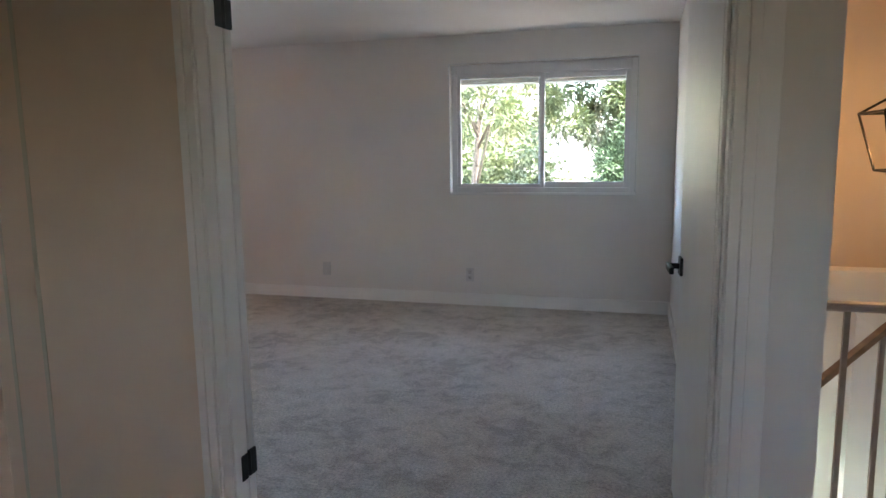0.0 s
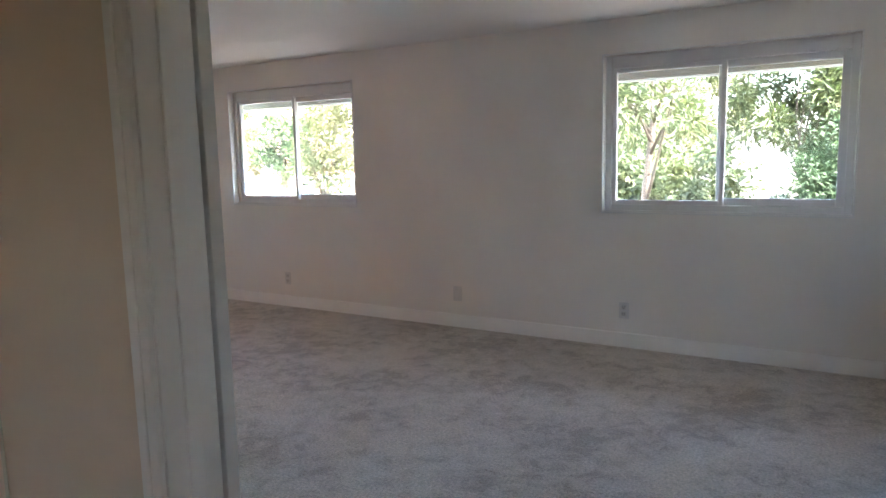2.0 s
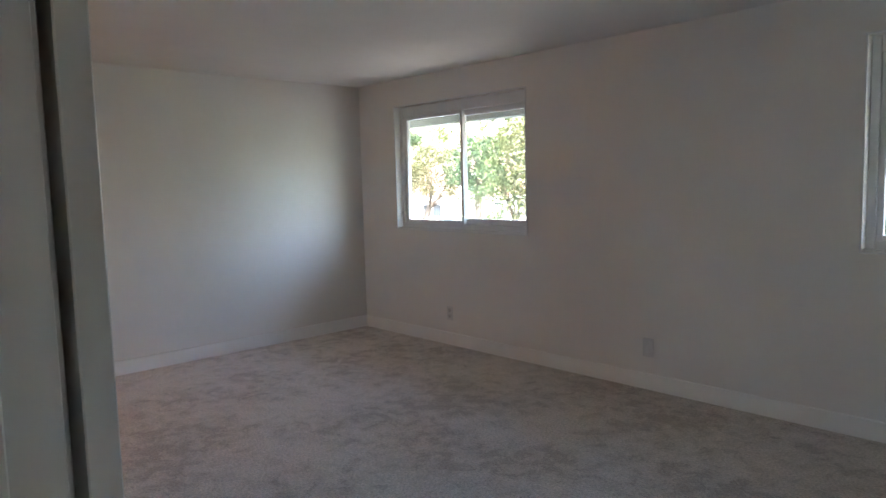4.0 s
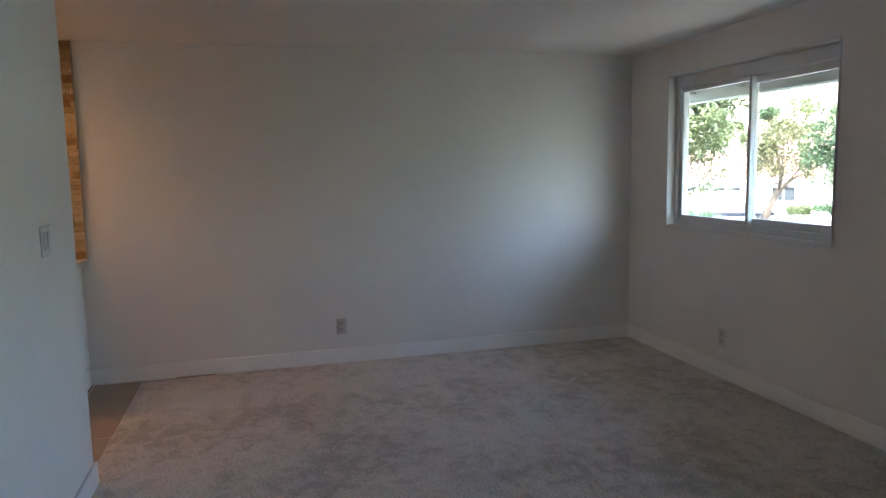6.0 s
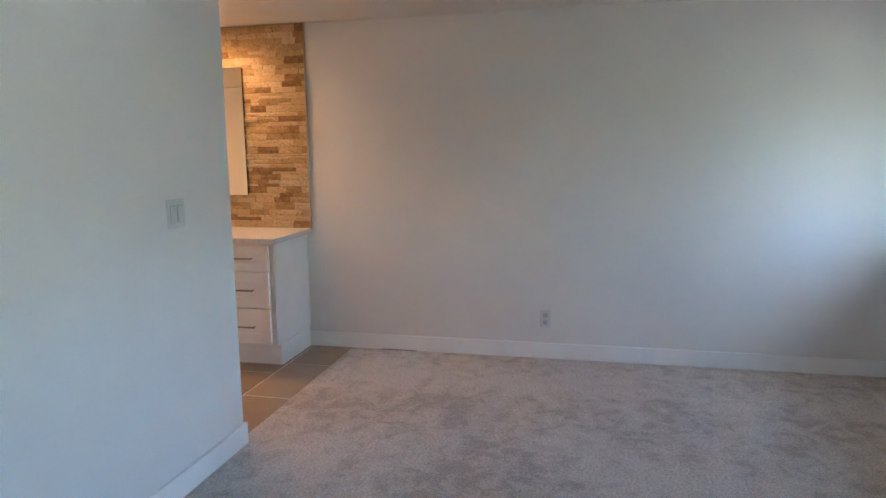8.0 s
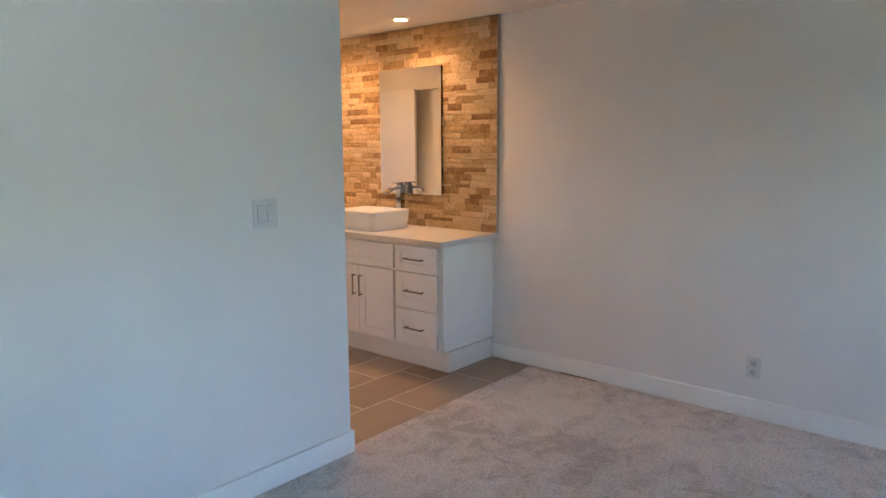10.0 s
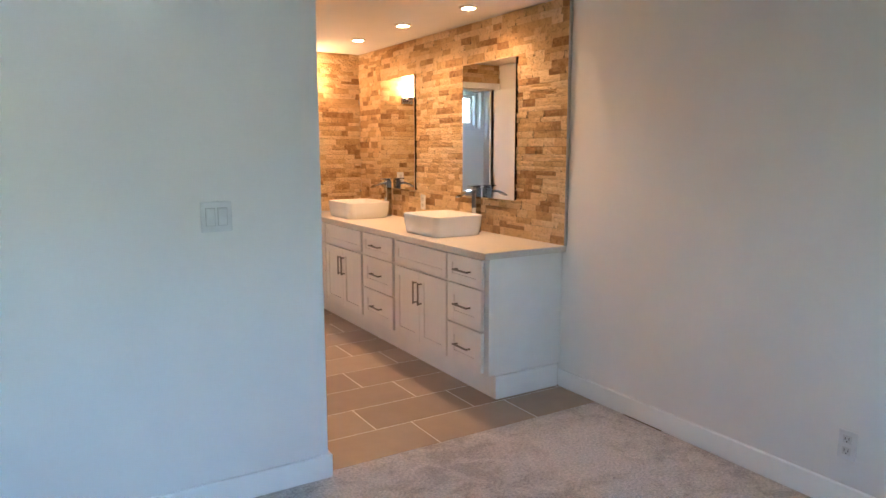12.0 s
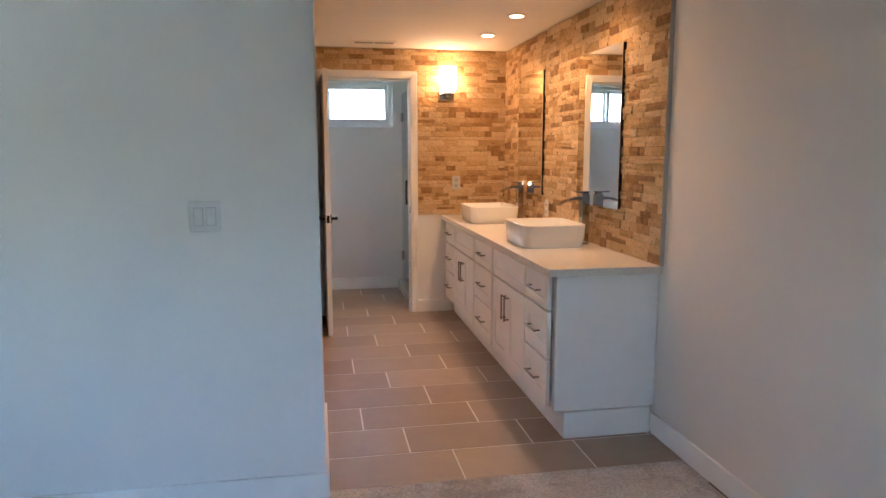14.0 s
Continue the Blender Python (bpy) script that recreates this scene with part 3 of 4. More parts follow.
sliding_window("window_3", *WC_WIN, WC_S, -1, "small high white sliding window in the toilet room", glass=M_DIM_GLASS, head=0.04, stile=0.03)


# ---- outlets and switches ----
def wall_plate(name, m, w, h, label, category, kind):
    """A cover plate in the local xz plane that faces -y."""
    ob = thing(name, m, label, category)
    part("cover_plate", boxed(-w / 2, w / 2, -0.006, 0.0, -h / 2, h / 2, bevel=0.0025), M_PLATE, ob)
    if kind == "outlet":
        for dz in (-0.024, 0.024):
            face = part("receptacle", boxed(-0.017, 0.017, -0.0085, -0.006, dz - 0.0165, dz + 0.0165, bevel=0.001), M_FACE, ob)
            bm = bmesh.new()
            box(bm, -0.0085, -0.0060, -0.0092, -0.0084, dz - 0.004, dz + 0.008)
            box(bm, 0.0060, 0.0085, -0.0092, -0.0084, dz - 0.004, dz + 0.008)
            box(bm, -0.0025, 0.0025, -0.0092, -0.0084, dz - 0.012, dz - 0.007)
            part("slots", bm, M_RECESS, face, "dark contact slots")
    elif kind == "switch":
        for dx in (-0.023, 0.023):
            # grey plate whose colour gives the shade line round each rocker
            part("rocker_shade", boxed(dx - 0.018, dx + 0.018, -0.0068, -0.006, -0.0345, 0.0345), M_GREY, ob, "grey backing coloured as the shade gap round the rocker")
            part("rocker", boxed(dx - 0.0165, dx + 0.0165, -0.011, -0.0068, -0.033, 0.033, bevel=0.002), M_PLATE, ob, "white rocker")
    elif kind == "blank":
        part("insert", boxed(-0.017, 0.017, -0.0075, -0.006, -0.033, 0.033, bevel=0.001), M_PLATE, ob)
    return ob


def on_north(x, z):
    return pose(x, NORTH, z)


wall_plate("outlet", on_north(-1.066, 0.268), 0.072, 0.117, "white duplex outlet low on the painted wall", "outlet", "outlet")
wall_plate("cable_plate", on_north(-2.43, 0.276), 0.078, 0.122, "wall-coloured blank plate low on the painted wall", "wall plate", "blank")
wall_plate("outlet", on_north(-4.29, 0.272), 0.072, 0.117, "pale outlet plate below the street window", "outlet", "outlet")
wall_plate("outlet", pose(WEST, 3.52, 0.274, rz=90), 0.072, 0.117, "white duplex outlet on the long bare wall", "outlet", "outlet")
wall_plate("light_switch", pose(-3.397, SOUTH, 1.178, rz=180), 0.118, 0.118, "white double rocker light switch beside the bathroom", "switch", "switch")
wall_plate("outlet", pose(-5.016, BATH_S + 0.034, 1.154, rz=180), 0.072, 0.117, "white outlet set in the stone above the vanity", "outlet", "outlet")
wall_plate("outlet", pose(WEST + 0.034, 0.20, 1.02, rz=90), 0.072, 0.117, "cream outlet set in the stone between the basins", "outlet", "outlet")

# ---- vanity ----
VY0, VY1 = -0.985, 1.812
VF = -4.935
vanity = thing("vanity_cabinet", pose(0, 0, 0), "long white shaker double vanity with nickel pulls", "vanity")
part("body", boxed(WEST, VF - 0.012, VY0, VY1, 0.145, COUNTER - 0.038, bevel=0.002), M_CABINET, vanity)
bm = bmesh.new()
box(bm, WEST + T + 0.001, -5.0, VY0, VY1 - 0.012, 0.0, 0.145)
part("toe_kick", bm, M_CABINET, vanity)
part("end_board", boxed(WEST + T + 0.001, -4.998, VY1 - 0.012, VY1 + 0.002, 0.0, 0.138, bevel=0.002), M_TRIM, vanity, "white baseboard on the end of the plinth")


def shaker(name, y0, y1, z0, z1, rail=0.048, label=""):
    bm = bmesh.new()
    x0, x1 = VF + 0.003, VF + 0.025
    box(bm, x0, x1, y0, y0 + rail, z0, z1, bevel=0.0015)
    box(bm, x0, x1, y1 - rail, y1, z0, z1, bevel=0.0015)
    box(bm, x0, x1, y0 + rail, y1 - rail, z0, z0 + rail, bevel=0.0015)
    box(bm, x0, x1, y0 + rail, y1 - rail, z1 - rail, z1, bevel=0.0015)
    box(bm, x0, x1 - 0.007, y0 + rail - 0.002, y1 - rail + 0.002, z0 + rail - 0.002, z1 - rail + 0.002)
    return part(name, bm, M_CABINET, vanity, label)


def pull(parent, y, z, length, upright=False):
    bm = bmesh.new()
    x = VF + 0.025
    h = length / 2
    if upright:
        box(bm, x + 0.024, x + 0.034, y - 0.005, y + 0.005, z - h, z + h, bevel=0.002)
        for s in (-1, 1):
            box(bm, x - 0.001, x + 0.025, y - 0.004, y + 0.004, z + s * (h - 0.010) - 0.004, z + s * (h - 0.010) + 0.004)
    else:
        box(bm, x + 0.024, x + 0.034, y - h, y + h, z - 0.005, z + 0.005, bevel=0.002)
        for s in (-1, 1):
            box(bm, x - 0.001, x + 0.025, y + s * (h - 0.012) - 0.004, y + s * (h - 0.012) + 0.004, z - 0.004, z + 0.004)
    part("pull", bm, M_NICKEL, parent, "brushed nickel bar pull")


for y0, y1 in ((1.425, 1.785), (0.205, 0.688), (-0.915, -0.56)):
    for z0, z1 in ((0.653, 0.817), (0.408, 0.643), (0.163, 0.398)):
        d = shaker("drawer", y0, y1, z0, z1, rail=0.05 if z1 - z0 < 0.2 else 0.07)
        pull(d, (y0 + y1) / 2, (z0 + z1) / 2, 0.16)
for y0, y1 in ((0.735, 1.408), (-0.54, 0.165)):
    shaker("false_front", y0, y1, 0.655, 0.815, rail=0.05)
    m = (y0 + y1) / 2
    d = shaker("cabinet_door", y0, m - 0.002, 0.165, 0.64, rail=0.058)
    pull(d, m - 0.03, 0.505, 0.15, True)
    d = shaker("cabinet_door", m + 0.002, y1, 0.165, 0.64, rail=0.058)
    pull(d, m + 0.034, 0.505, 0.15, True)

for y0, y1 in ((1.44, 1.77), (0.22, 0.67), (-0.90, -0.575), (0.75, 1.39), (-0.525, 0.15)):
    for z0, z1 in ((0.25, 0.31), (0.50, 0.56), (0.71, 0.77)):
        part("front_mounting", boxed(VF - 0.014, VF + 0.004, y0 + 0.05, y1 - 0.05, z0, z1), M_CABINET, vanity)

counter = tagged(new("countertop", meshed("countertop", boxed(WEST, -4.893, BATH_S + 0.001, 1.845, COUNTER - 0.038, COUNTER, bevel=0.003, segments=2), M_QUARTZ)),
                 "pale polished quartz countertop along the vanity", "countertop")


# ---- basins and taps ----
def rounded_rect(hx, hy, r, n=6):
    pts = []
    for cx, cy, a0 in ((hx - r, hy - r, 0), (-hx + r, hy - r, 90), (-hx + r, -hy + r, 180), (hx - r, -hy + r, 270)):
        for i in range(n + 1):
            a = radians(a0 + 90 * i / n)
            pts.append((cx + r * math.cos(a), cy + r * math.sin(a)))
    return pts


def basin(m):
    ob = thing("vessel_sink", m, "white rectangular ceramic vessel sink on the countertop", "sink", "vanity sinks")
    bm = bmesh.new()
    shape = ((0.178, 0.212, 0.055, 0.0), (0.183, 0.217, 0.058, 0.004), (0.192, 0.226, 0.058, 0.06), (0.196, 0.230, 0.058, 0.126), (0.196, 0.230, 0.058, 0.132), (0.193, 0.227, 0.056, 0.134),
             (0.187, 0.221, 0.045, 0.129), (0.173, 0.210, 0.045, 0.05), (0.145, 0.180, 0.05, 0.028), (0.03, 0.03, 0.029, 0.022))
    profile_bar(bm, None, [[(x, y, z) for x, y in rounded_rect(hx, hy, r)] for hx, hy, r, z in shape])
    part("bowl", bm, M_CERAMIC, ob, smooth=True)
    bm = bmesh.new()
    rod(bm, (0, 0, 0.022), (0, 0, 0.027), 0.026, sides=18)
    part("drain", bm, M_CHROME, ob, "chrome drain")
    return ob


first_sink = basin(pose(-5.172, 0.935, COUNTER))
copy_thing(first_sink, pose(-5.172, -0.435, COUNTER))


def tap(m):
    """Local +x points to the front."""
    ob = thing("faucet", m, "tall chrome waterfall faucet behind a vessel sink", "faucet", "vanity faucets")
    part("base", boxed(-0.026, 0.026, -0.026, 0.026, 0.0, 0.008, bevel=0.002), M_CHROME, ob)
    part("column", boxed(-0.024, 0.024, -0.024, 0.024, 0.008, 0.305, bevel=0.003), M_CHROME, ob)
    bm = bmesh.new()
    rings = []
    for i in range(9):
        u = i / 8
        x = 0.018 + 0.135 * u
        z = 0.280 + 0.018 * u - 0.052 * u * u
        t = 0.009 - 0.005 * u
        hw = 0.023 + 0.004 * u
        rings.append([(x, -hw, z - t), (x, hw, z - t), (x, hw, z + t), (x, -hw, z + t)])
    profile_bar(bm, None, rings)
    part("spout", bm, M_CHROME, ob)
    bm = bmesh.new()
    box(bm, -0.018, 0.018, -0.018, 0.018, 0.305, 0.314, bevel=0.002)
    box(bm, -0.024, 0.062, -0.022, 0.022, 0.314, 0.322, bevel=0.002)
    part("handle", bm, M_CHROME, ob)
    return ob


first_tap = tap(pose(-5.398, 1.015, COUNTER))
copy_thing(first_tap, pose(-5.398, -0.33, COUNTER))


# ---- mirrors ----
def vanity_mirror(y0, y1, z0, z1):
    ob = thing("wall_mirror", pose(WEST, y0, z0), "frameless rectangular mirror hung on the stone wall", "mirror", "vanity mirrors")
    w, h = y1 - y0, z1 - z0
    part("backing", boxed(0.012, 0.031, 0.004, w - 0.004, 0.004, h - 0.004), M_BLACK, ob, "dark mirror backing")
    part("mirror_glass", boxed(0.031, 0.036, 0.0, w, 0.0, h, bevel=0.0015), M_MIRROR, ob, "silvered glass")
    return ob


vanity_mirror(0.77, 1.378, 1.104, 2.008)
vanity_mirror(-0.54, 0.062, 1.104, 2.012)


# ---- lamps ----
def recessed_can(x, y, energy):
    ob = thing("recessed_light", pose(x, y, CEIL), "white recessed ceiling can, lit warm", "ceiling light", "bathroom cans")
    bm = bmesh.new()
    profile_bar(bm, None, [[(r * math.cos(radians(a)), r * math.sin(radians(a)), z) for a in range(0, 360, 15)] for r, z in ((0.044, -0.002), (0.062, -0.002), (0.064, -0.006), (0.044, -0.010))])
    part("trim_ring", bm, M_TRIM, ob)
    bm = bmesh.new()
    bmesh.ops.create_circle(bm, cap_ends=True, segments=24, radius=0.042, matrix=Matrix.Translation((0, 0, -0.0105)))
    part("diffuser", bm, M_CAN, ob, "glowing warm diffuser")
    lamp = bpy.data.lights.new("can_lamp", 'SPOT')
    lamp.energy, lamp.color, lamp.spot_size, lamp.spot_blend, lamp.shadow_soft_size = energy, WARM, radians(150), 0.7, 0.05
    holder = new("can_lamp", lamp)
    holder.matrix_world = Matrix.Translation((x, y, CEIL - 0.02))
    return ob


for cx, cy in ((-5.16, 1.27), (-5.10, 0.53), (-5.10, -0.22)):
    recessed_can(cx, cy, 1.0)

sconce = thing("wall_sconce", pose(-4.93, BATH_S + 0.022, 1.86), "chrome wall sconce with glowing square glass shade", "wall lamp")
part("back_plate", boxed(-0.062, 0.062, 0.0, 0.016, 0.0, 0.075, bevel=0.003), M_CHROME, sconce)
part("arm", boxed(-0.018, 0.018, 0.016, 0.075, 0.02, 0.045, bevel=0.002), M_CHROME, sconce)
part("cup", boxed(-0.045, 0.045, 0.045, 0.125, 0.045, 0.062, bevel=0.003), M_CHROME, sconce)
bm = bmesh.new()
profile_bar(bm, None, [[(x, y + 0.085, z) for x, y in rounded_rect(hx, hx * 0.72, 0.018, 4)] for hx, z in ((0.052, 0.062), (0.060, 0.10), (0.066, 0.27), (0.062, 0.275))])
part("shade", bm, M_SHADE, sconce, "glowing white glass shade", smooth=False)

vent = thing("ceiling_vent", pose(-4.29, -0.72, CEIL), "white metal ceiling vent grille", "vent")
bm = bmesh.new()
for a in ((-0.17, 0.17, -0.06, -0.046), (-0.17, 0.17, 0.046, 0.06), (-0.17, -0.156, -0.046, 0.046), (0.156, 0.17, -0.046, 0.046)):
    box(bm, *a, -0.007, 0.0, bevel=0.0015)
part("frame", bm, M_TRIM, vent)
# flat sheet on the uncut ceiling; the duct's shade is coloured in
part("backing", boxed(-0.156, 0.156, -0.046, 0.046, -0.002, 0.0), M_RECESS, vent, "dark sheet standing in for the unlit duct")
for i in range(7):
    y = -0.039 + i * 0.013
    part("slat", boxed(-0.155, 0.155, y - 0.0022, y + 0.0022, -0.006, -0.002), M_GREY, vent)
part("divider", boxed(-0.006, 0.006, -0.046, 0.046, -0.0068, -0.002), M_TRIM, vent)

# ---- shower in the toilet room ----
SH_X = -4.68
bm = bmesh.new()
box(bm, SH_X - 0.05, SH_X + 0.05, WC_S, BATH_S - 0.12, -0.006, 0.10, bevel=0.004)
structure("shower_curb", bm, M_MARBLE, "grey tiled shower curb", "curb")
bm = bmesh.new()
box(bm, WEST, SH_X - 0.06, WC_S, WC_S + 0.012, 0.0, CEIL)
box(bm, WEST, WEST + 0.012, WC_S + 0.012, BATH_S - 0.132, 0.0, CEIL)
box(bm, WEST, SH_X - 0.06, BATH_S - 0.132, BATH_S - 0.12, 0.0, CEIL)
structure("wall_shower_tiles", bm, M_MARBLE, "grey tiled shower walls", "wall")
shower = thing("shower_door", pose(SH_X, 0, 0), "clear frameless glass shower door with metal hinges", "shower door")
g = part("glass_panel", boxed(-0.005, 0.005, -2.15, -1.36, 0.105, 2.0, bevel=0.001), M_SHOWER, shower, "clear greenish glass")
g.visible_shadow = False
for z in (1.77, 0.35):
    part("hinge", boxed(-0.014, 0.014, -2.168, -2.08, z - 0.045, z + 0.045, bevel=0.003), M_NICKEL, shower, "metal glass hinge")
bm = bmesh.new()
for z in (0.95, 1.14):
    rod(bm, (0.004, -1.47, z), (0.045, -1.47, z), 0.007)
rod(bm, (0.045, -1.47, 0.93), (0.045, -1.47, 1.16), 0.009)
part("pull", bm, M_BLACK, shower, "black upright pull handle")

# ---- landing rail, stair rail and lantern ----
guard = thing("guard_rail", pose(0.79, 2.25, 0.0), "grey-painted landing guard rail with upright balusters", "railing")
part("top_rail", boxed(-0.02, 2.6, -0.024, 0.024, 0.913, 0.935, bevel=0.006), M_RAIL, guard)
part("bottom_rail", boxed(-0.02, 2.6, -0.02, 0.02, 0.06, 0.10, bevel=0.004), M_RAIL, guard)
for i in range(19):
    part("baluster", boxed(0.075 + i * 0.135 - 0.007, 0.075 + i * 0.135 + 0.007, -0.007, 0.007, 0.10, 0.914), M_RAIL, guard)
stair = thing("stair_rail", pose(0, 0, 0), "sloping dark wood stair rail with painted balusters", "railing")
A, B = Vector((0.80, 2.62, 0.48)), Vector((2.3, 3.25, 1.73))
bm = bmesh.new()
n = Vector((-0.03, 0.06, 0)).normalized() * 0.013
profile_bar(bm, None, [[p + n + Vector((0, 0, -0.014)), p - n + Vector((0, 0, -0.014)), p - n + Vector((0, 0, 0.011)), p + n + Vector((0, 0, 0.011))] for p in (A, B)])
part("hand_rail", bm, M_WOOD, stair)
for i in range(12):
    p = A.lerp(B, (i + 0.5) / 12)
    part("baluster", boxed(p.x - 0.008, p.x + 0.008, p.y - 0.008, p.y + 0.008, p.z - 1.0, p.z - 0.012), M_RAIL, stair)
part("stringer", boxed(0.8, 2.3, 2.5, 2.56, GROUND, -0.45), M_TRIM, stair)

lantern = thing("lantern_pendant", pose(1.445, 3.6, 1.235), "black open-cage lantern pendant with lit bulbs", "pendant light")
bm = bmesh.new()
lo, hi, top = 0.115, 0.175, 0.45
c = [(-1, -1), (1, -1), (1, 1), (-1, 1)]
for i in range(4):
    (ax, ay), (bx, by) = c[i], c[(i + 1) % 4]
    rod(bm, (ax * lo, ay * lo, 0), (bx * lo, by * lo, 0), 0.006, sides=6)
    rod(bm, (ax * hi, ay * hi, 0.25), (bx * hi, by * hi, 0.25), 0.006, sides=6)
    rod(bm, (ax * lo, ay * lo, 0), (ax * hi, ay * hi, 0.25), 0.006, sides=6)
    rod(bm, (ax * hi, ay * hi, 0.25), (ax * 0.02, ay * 0.02, 0.36), 0.006, sides=6)
part("cage", bm, M_BLACK, lantern)
bm = bmesh.new()
rod(bm, (0, 0, 0.10), (0, 0, CEIL + 0.21 - 1.235), 0.006, sides=8)
rod(bm, (0, 0, CEIL + 0.185 - 1.235), (0, 0, CEIL + 0.21 - 1.235), 0.06, sides=20)
for s in (-1, 1):
    rod(bm, (0, 0, 0.09), (s * 0.06, 0, 0.09), 0.005, sides=6)
    rod(bm, (s * 0.06, 0, 0.07), (s * 0.06, 0, 0.12), 0.011, sides=8)
part("stem", bm, M_BLACK, lantern)
for s in (-1, 1):
    bm = bmesh.new()
    bmesh.ops.create_uvsphere(bm, u_segments=12, v_segments=8, radius=0.018, matrix=Matrix.Translation((s * 0.06, 0, 0.15)) @ Matrix.Diagonal((1, 1, 1.6, 1)))
    part("bulb", bm, M_BULB, lantern, "glowing candle bulb", smooth=True)

# ---- outside: eaves, ground, street ----
eave = thing("roof_eave", pose(0, 0, 0), "beige painted roof eave with exposed rafter tails", "eave")
bm = bmesh.new()
y0, y1, za, zb = NORTH + 0.15, NORTH + 0.80, 2.28, 2.11
profile_bar(bm, None, [[(x, y0, za), (x, y1, zb), (x, y1, zb + 0.03), (x, y0, za + 0.03)] for x in (WEST - 0.6, EAST + 3.2)])
part("soffit", bm, M_EAVE, eave)
# wears the dark eave tone for its shaded back
part("fascia", boxed(WEST - 0.6, EAST + 3.2, y1, y1 + 0.03, zb - 0.15, zb + 0.05, bevel=0.004), M_EAVE, eave, "fascia board with its back's shade in the beige")
part("drip_edge", boxed(WEST - 0.6, EAST + 3.2, y1 + 0.03, y1 + 0.045, zb - 0.165, zb + 0.05), M_STUCCO_W, eave, "white drip edge")
for i in range(16):
    x = WEST - 0.3 + i * 0.61
    bm = bmesh.new()
    profile_bar(bm, None, [[(q, y0, za - 0.09), (q, y1 - 0.01, zb - 0.09), (q, y1 - 0.01, zb), (q, y0, za)] for q in (x - 0.022, x + 0.022)])
    part("rafter_tail", bm, M_EAVE, eave)
# roof above the eave, out of view, added to block the sun
bm = bmesh.new()
profile_bar(bm, None, [[(x, WC_S - 0.6, 2.75), (x, 2.0, 3.9), (x, y1 + 0.1, 2.30), (x, y1 + 0.1, 2.33), (x, 2.0, 4.0), (x, WC_S - 0.6, 2.8)] for x in (WEST - 0.6, 4.0)])
structure("roof", bm, M_ROOF_G, "unseen shingled roof added to keep sun out of the rooms", "roof")

bm = bmesh.new()
verts = [bm.verts.new(p) for p in ((-900, -900, GROUND), (900, -900, GROUND), (900, 900, GROUND), (-900, 900, GROUND))]
bm.faces.new(verts)
structure("ground", bm, M_LAWN, "green lawn and open ground", "ground")


def slab(name, pts, z, mat, label, category, thick=0.08):
    bm = bmesh.new()
    profile_bar(bm, None, [[(x, y, z - thick) for x, y in pts], [(x, y, z) for x, y in pts]])
    return structure(name, bm, mat, label, category)


def spot(bearing, d):
    """A place outside by the bearing to the left of north and the distance from the rooms."""
    return -0.3 - d * math.sin(radians(bearing)), 2.4 + d * math.cos(radians(bearing))


def street_quad(d0, d1, b0=-30, b1=100):
    c, s = math.cos(radians(50)), math.sin(radians(50))
    # strips that run across the view through the street window
    ox, oy = -0.3, 2.4
    def at(d, u):
        return (ox - s * d + c * u, oy + c * d + s * u)
    return [at(d0, -90), at(d0, 90), at(d1, 90), at(d1, -90)]


# below the sills and unseen; added so less light bounces onto the ceiling
slab("ground_dark", [(-18, NORTH + 0.6), (18, NORTH + 0.6), (18, 22.0), (-18, 22.0)], GROUND + 0.03, M_DARK_GROUND, "unseen dark ground added to cut bounce into the rooms", "ground")
slab("driveway", street_quad(24, 46), GROUND + 0.02, M_CONCRETE, "pale concrete driveway and walk", "driveway")
slab("road", street_quad(47, 57), GROUND + 0.02, M_ASPHALT, "grey asphalt street", "road")
slab("pavement", street_quad(57.3, 60), GROUND + 0.14, M_CONCRETE, "pale concrete pavement with kerb", "pavement", 0.2)
slab("driveway_far", street_quad(60.1, 66), GROUND + 0.05, M_CONCRETE, "pale concrete driveway across the street", "driveway")


# ---- trees ----
def limb(bm, pts, r0, r1, sides=7):
    rings = []
    for i, p in enumerate(pts):
        a = pts[max(i - 1, 0)]
        b = pts[min(i + 1, len(pts) - 1)]
        q = (Vector(b) - Vector(a)).to_track_quat('Z', 'Y')
        r = r0 + (r1 - r0) * i / (len(pts) - 1)
        rings.append([Vector(p) + q @ Vector((r * math.cos(2 * math.pi * k / sides), r * math.sin(2 * math.pi * k / sides), 0)) for k in range(sides)])
    profile_bar(bm, None, rings)


def leaves(name, centres, per, spread, length, width, mat, parent, rng, droop=0.3):
    """Thousands of small bent leaves in clumps."""
    def unit(v):
        return v / (np.linalg.norm(v, axis=1, keepdims=True) + 1e-6)
    c = np.repeat(np.array(centres), per, axis=0)
    n = len(c)
    d = unit(rng.normal(size=(n, 3)))
    p = c[:, :3] + d * (spread * c[:, 3:] * rng.random((n, 1)) ** 0.5)
    a = rng.normal(size=(n, 3)) + d * 1.2
    a[:, 2] -= droop
    a = unit(a)
    b = unit(np.cross(a, rng.normal(size=(n, 3))))
    up = np.cross(a, b) * length * 0.06
    k = 0.7 + 0.6 * rng.random((n, 1))
    mid = p + a * length * k * 0.45 + up
    verts = np.stack((p, mid + b * width * k * 0.5, p + a * length * k, mid - b * width * k * 0.5), axis=1).reshape(-1, 3)
    me = bpy.data.meshes.new(name)
    me.from_pydata(verts.tolist(), [], np.arange(4 * n).reshape(-1, 4).tolist())
    me.materials.append(mat)
    ob = new(name, me)
    ob.parent = parent
    return ob


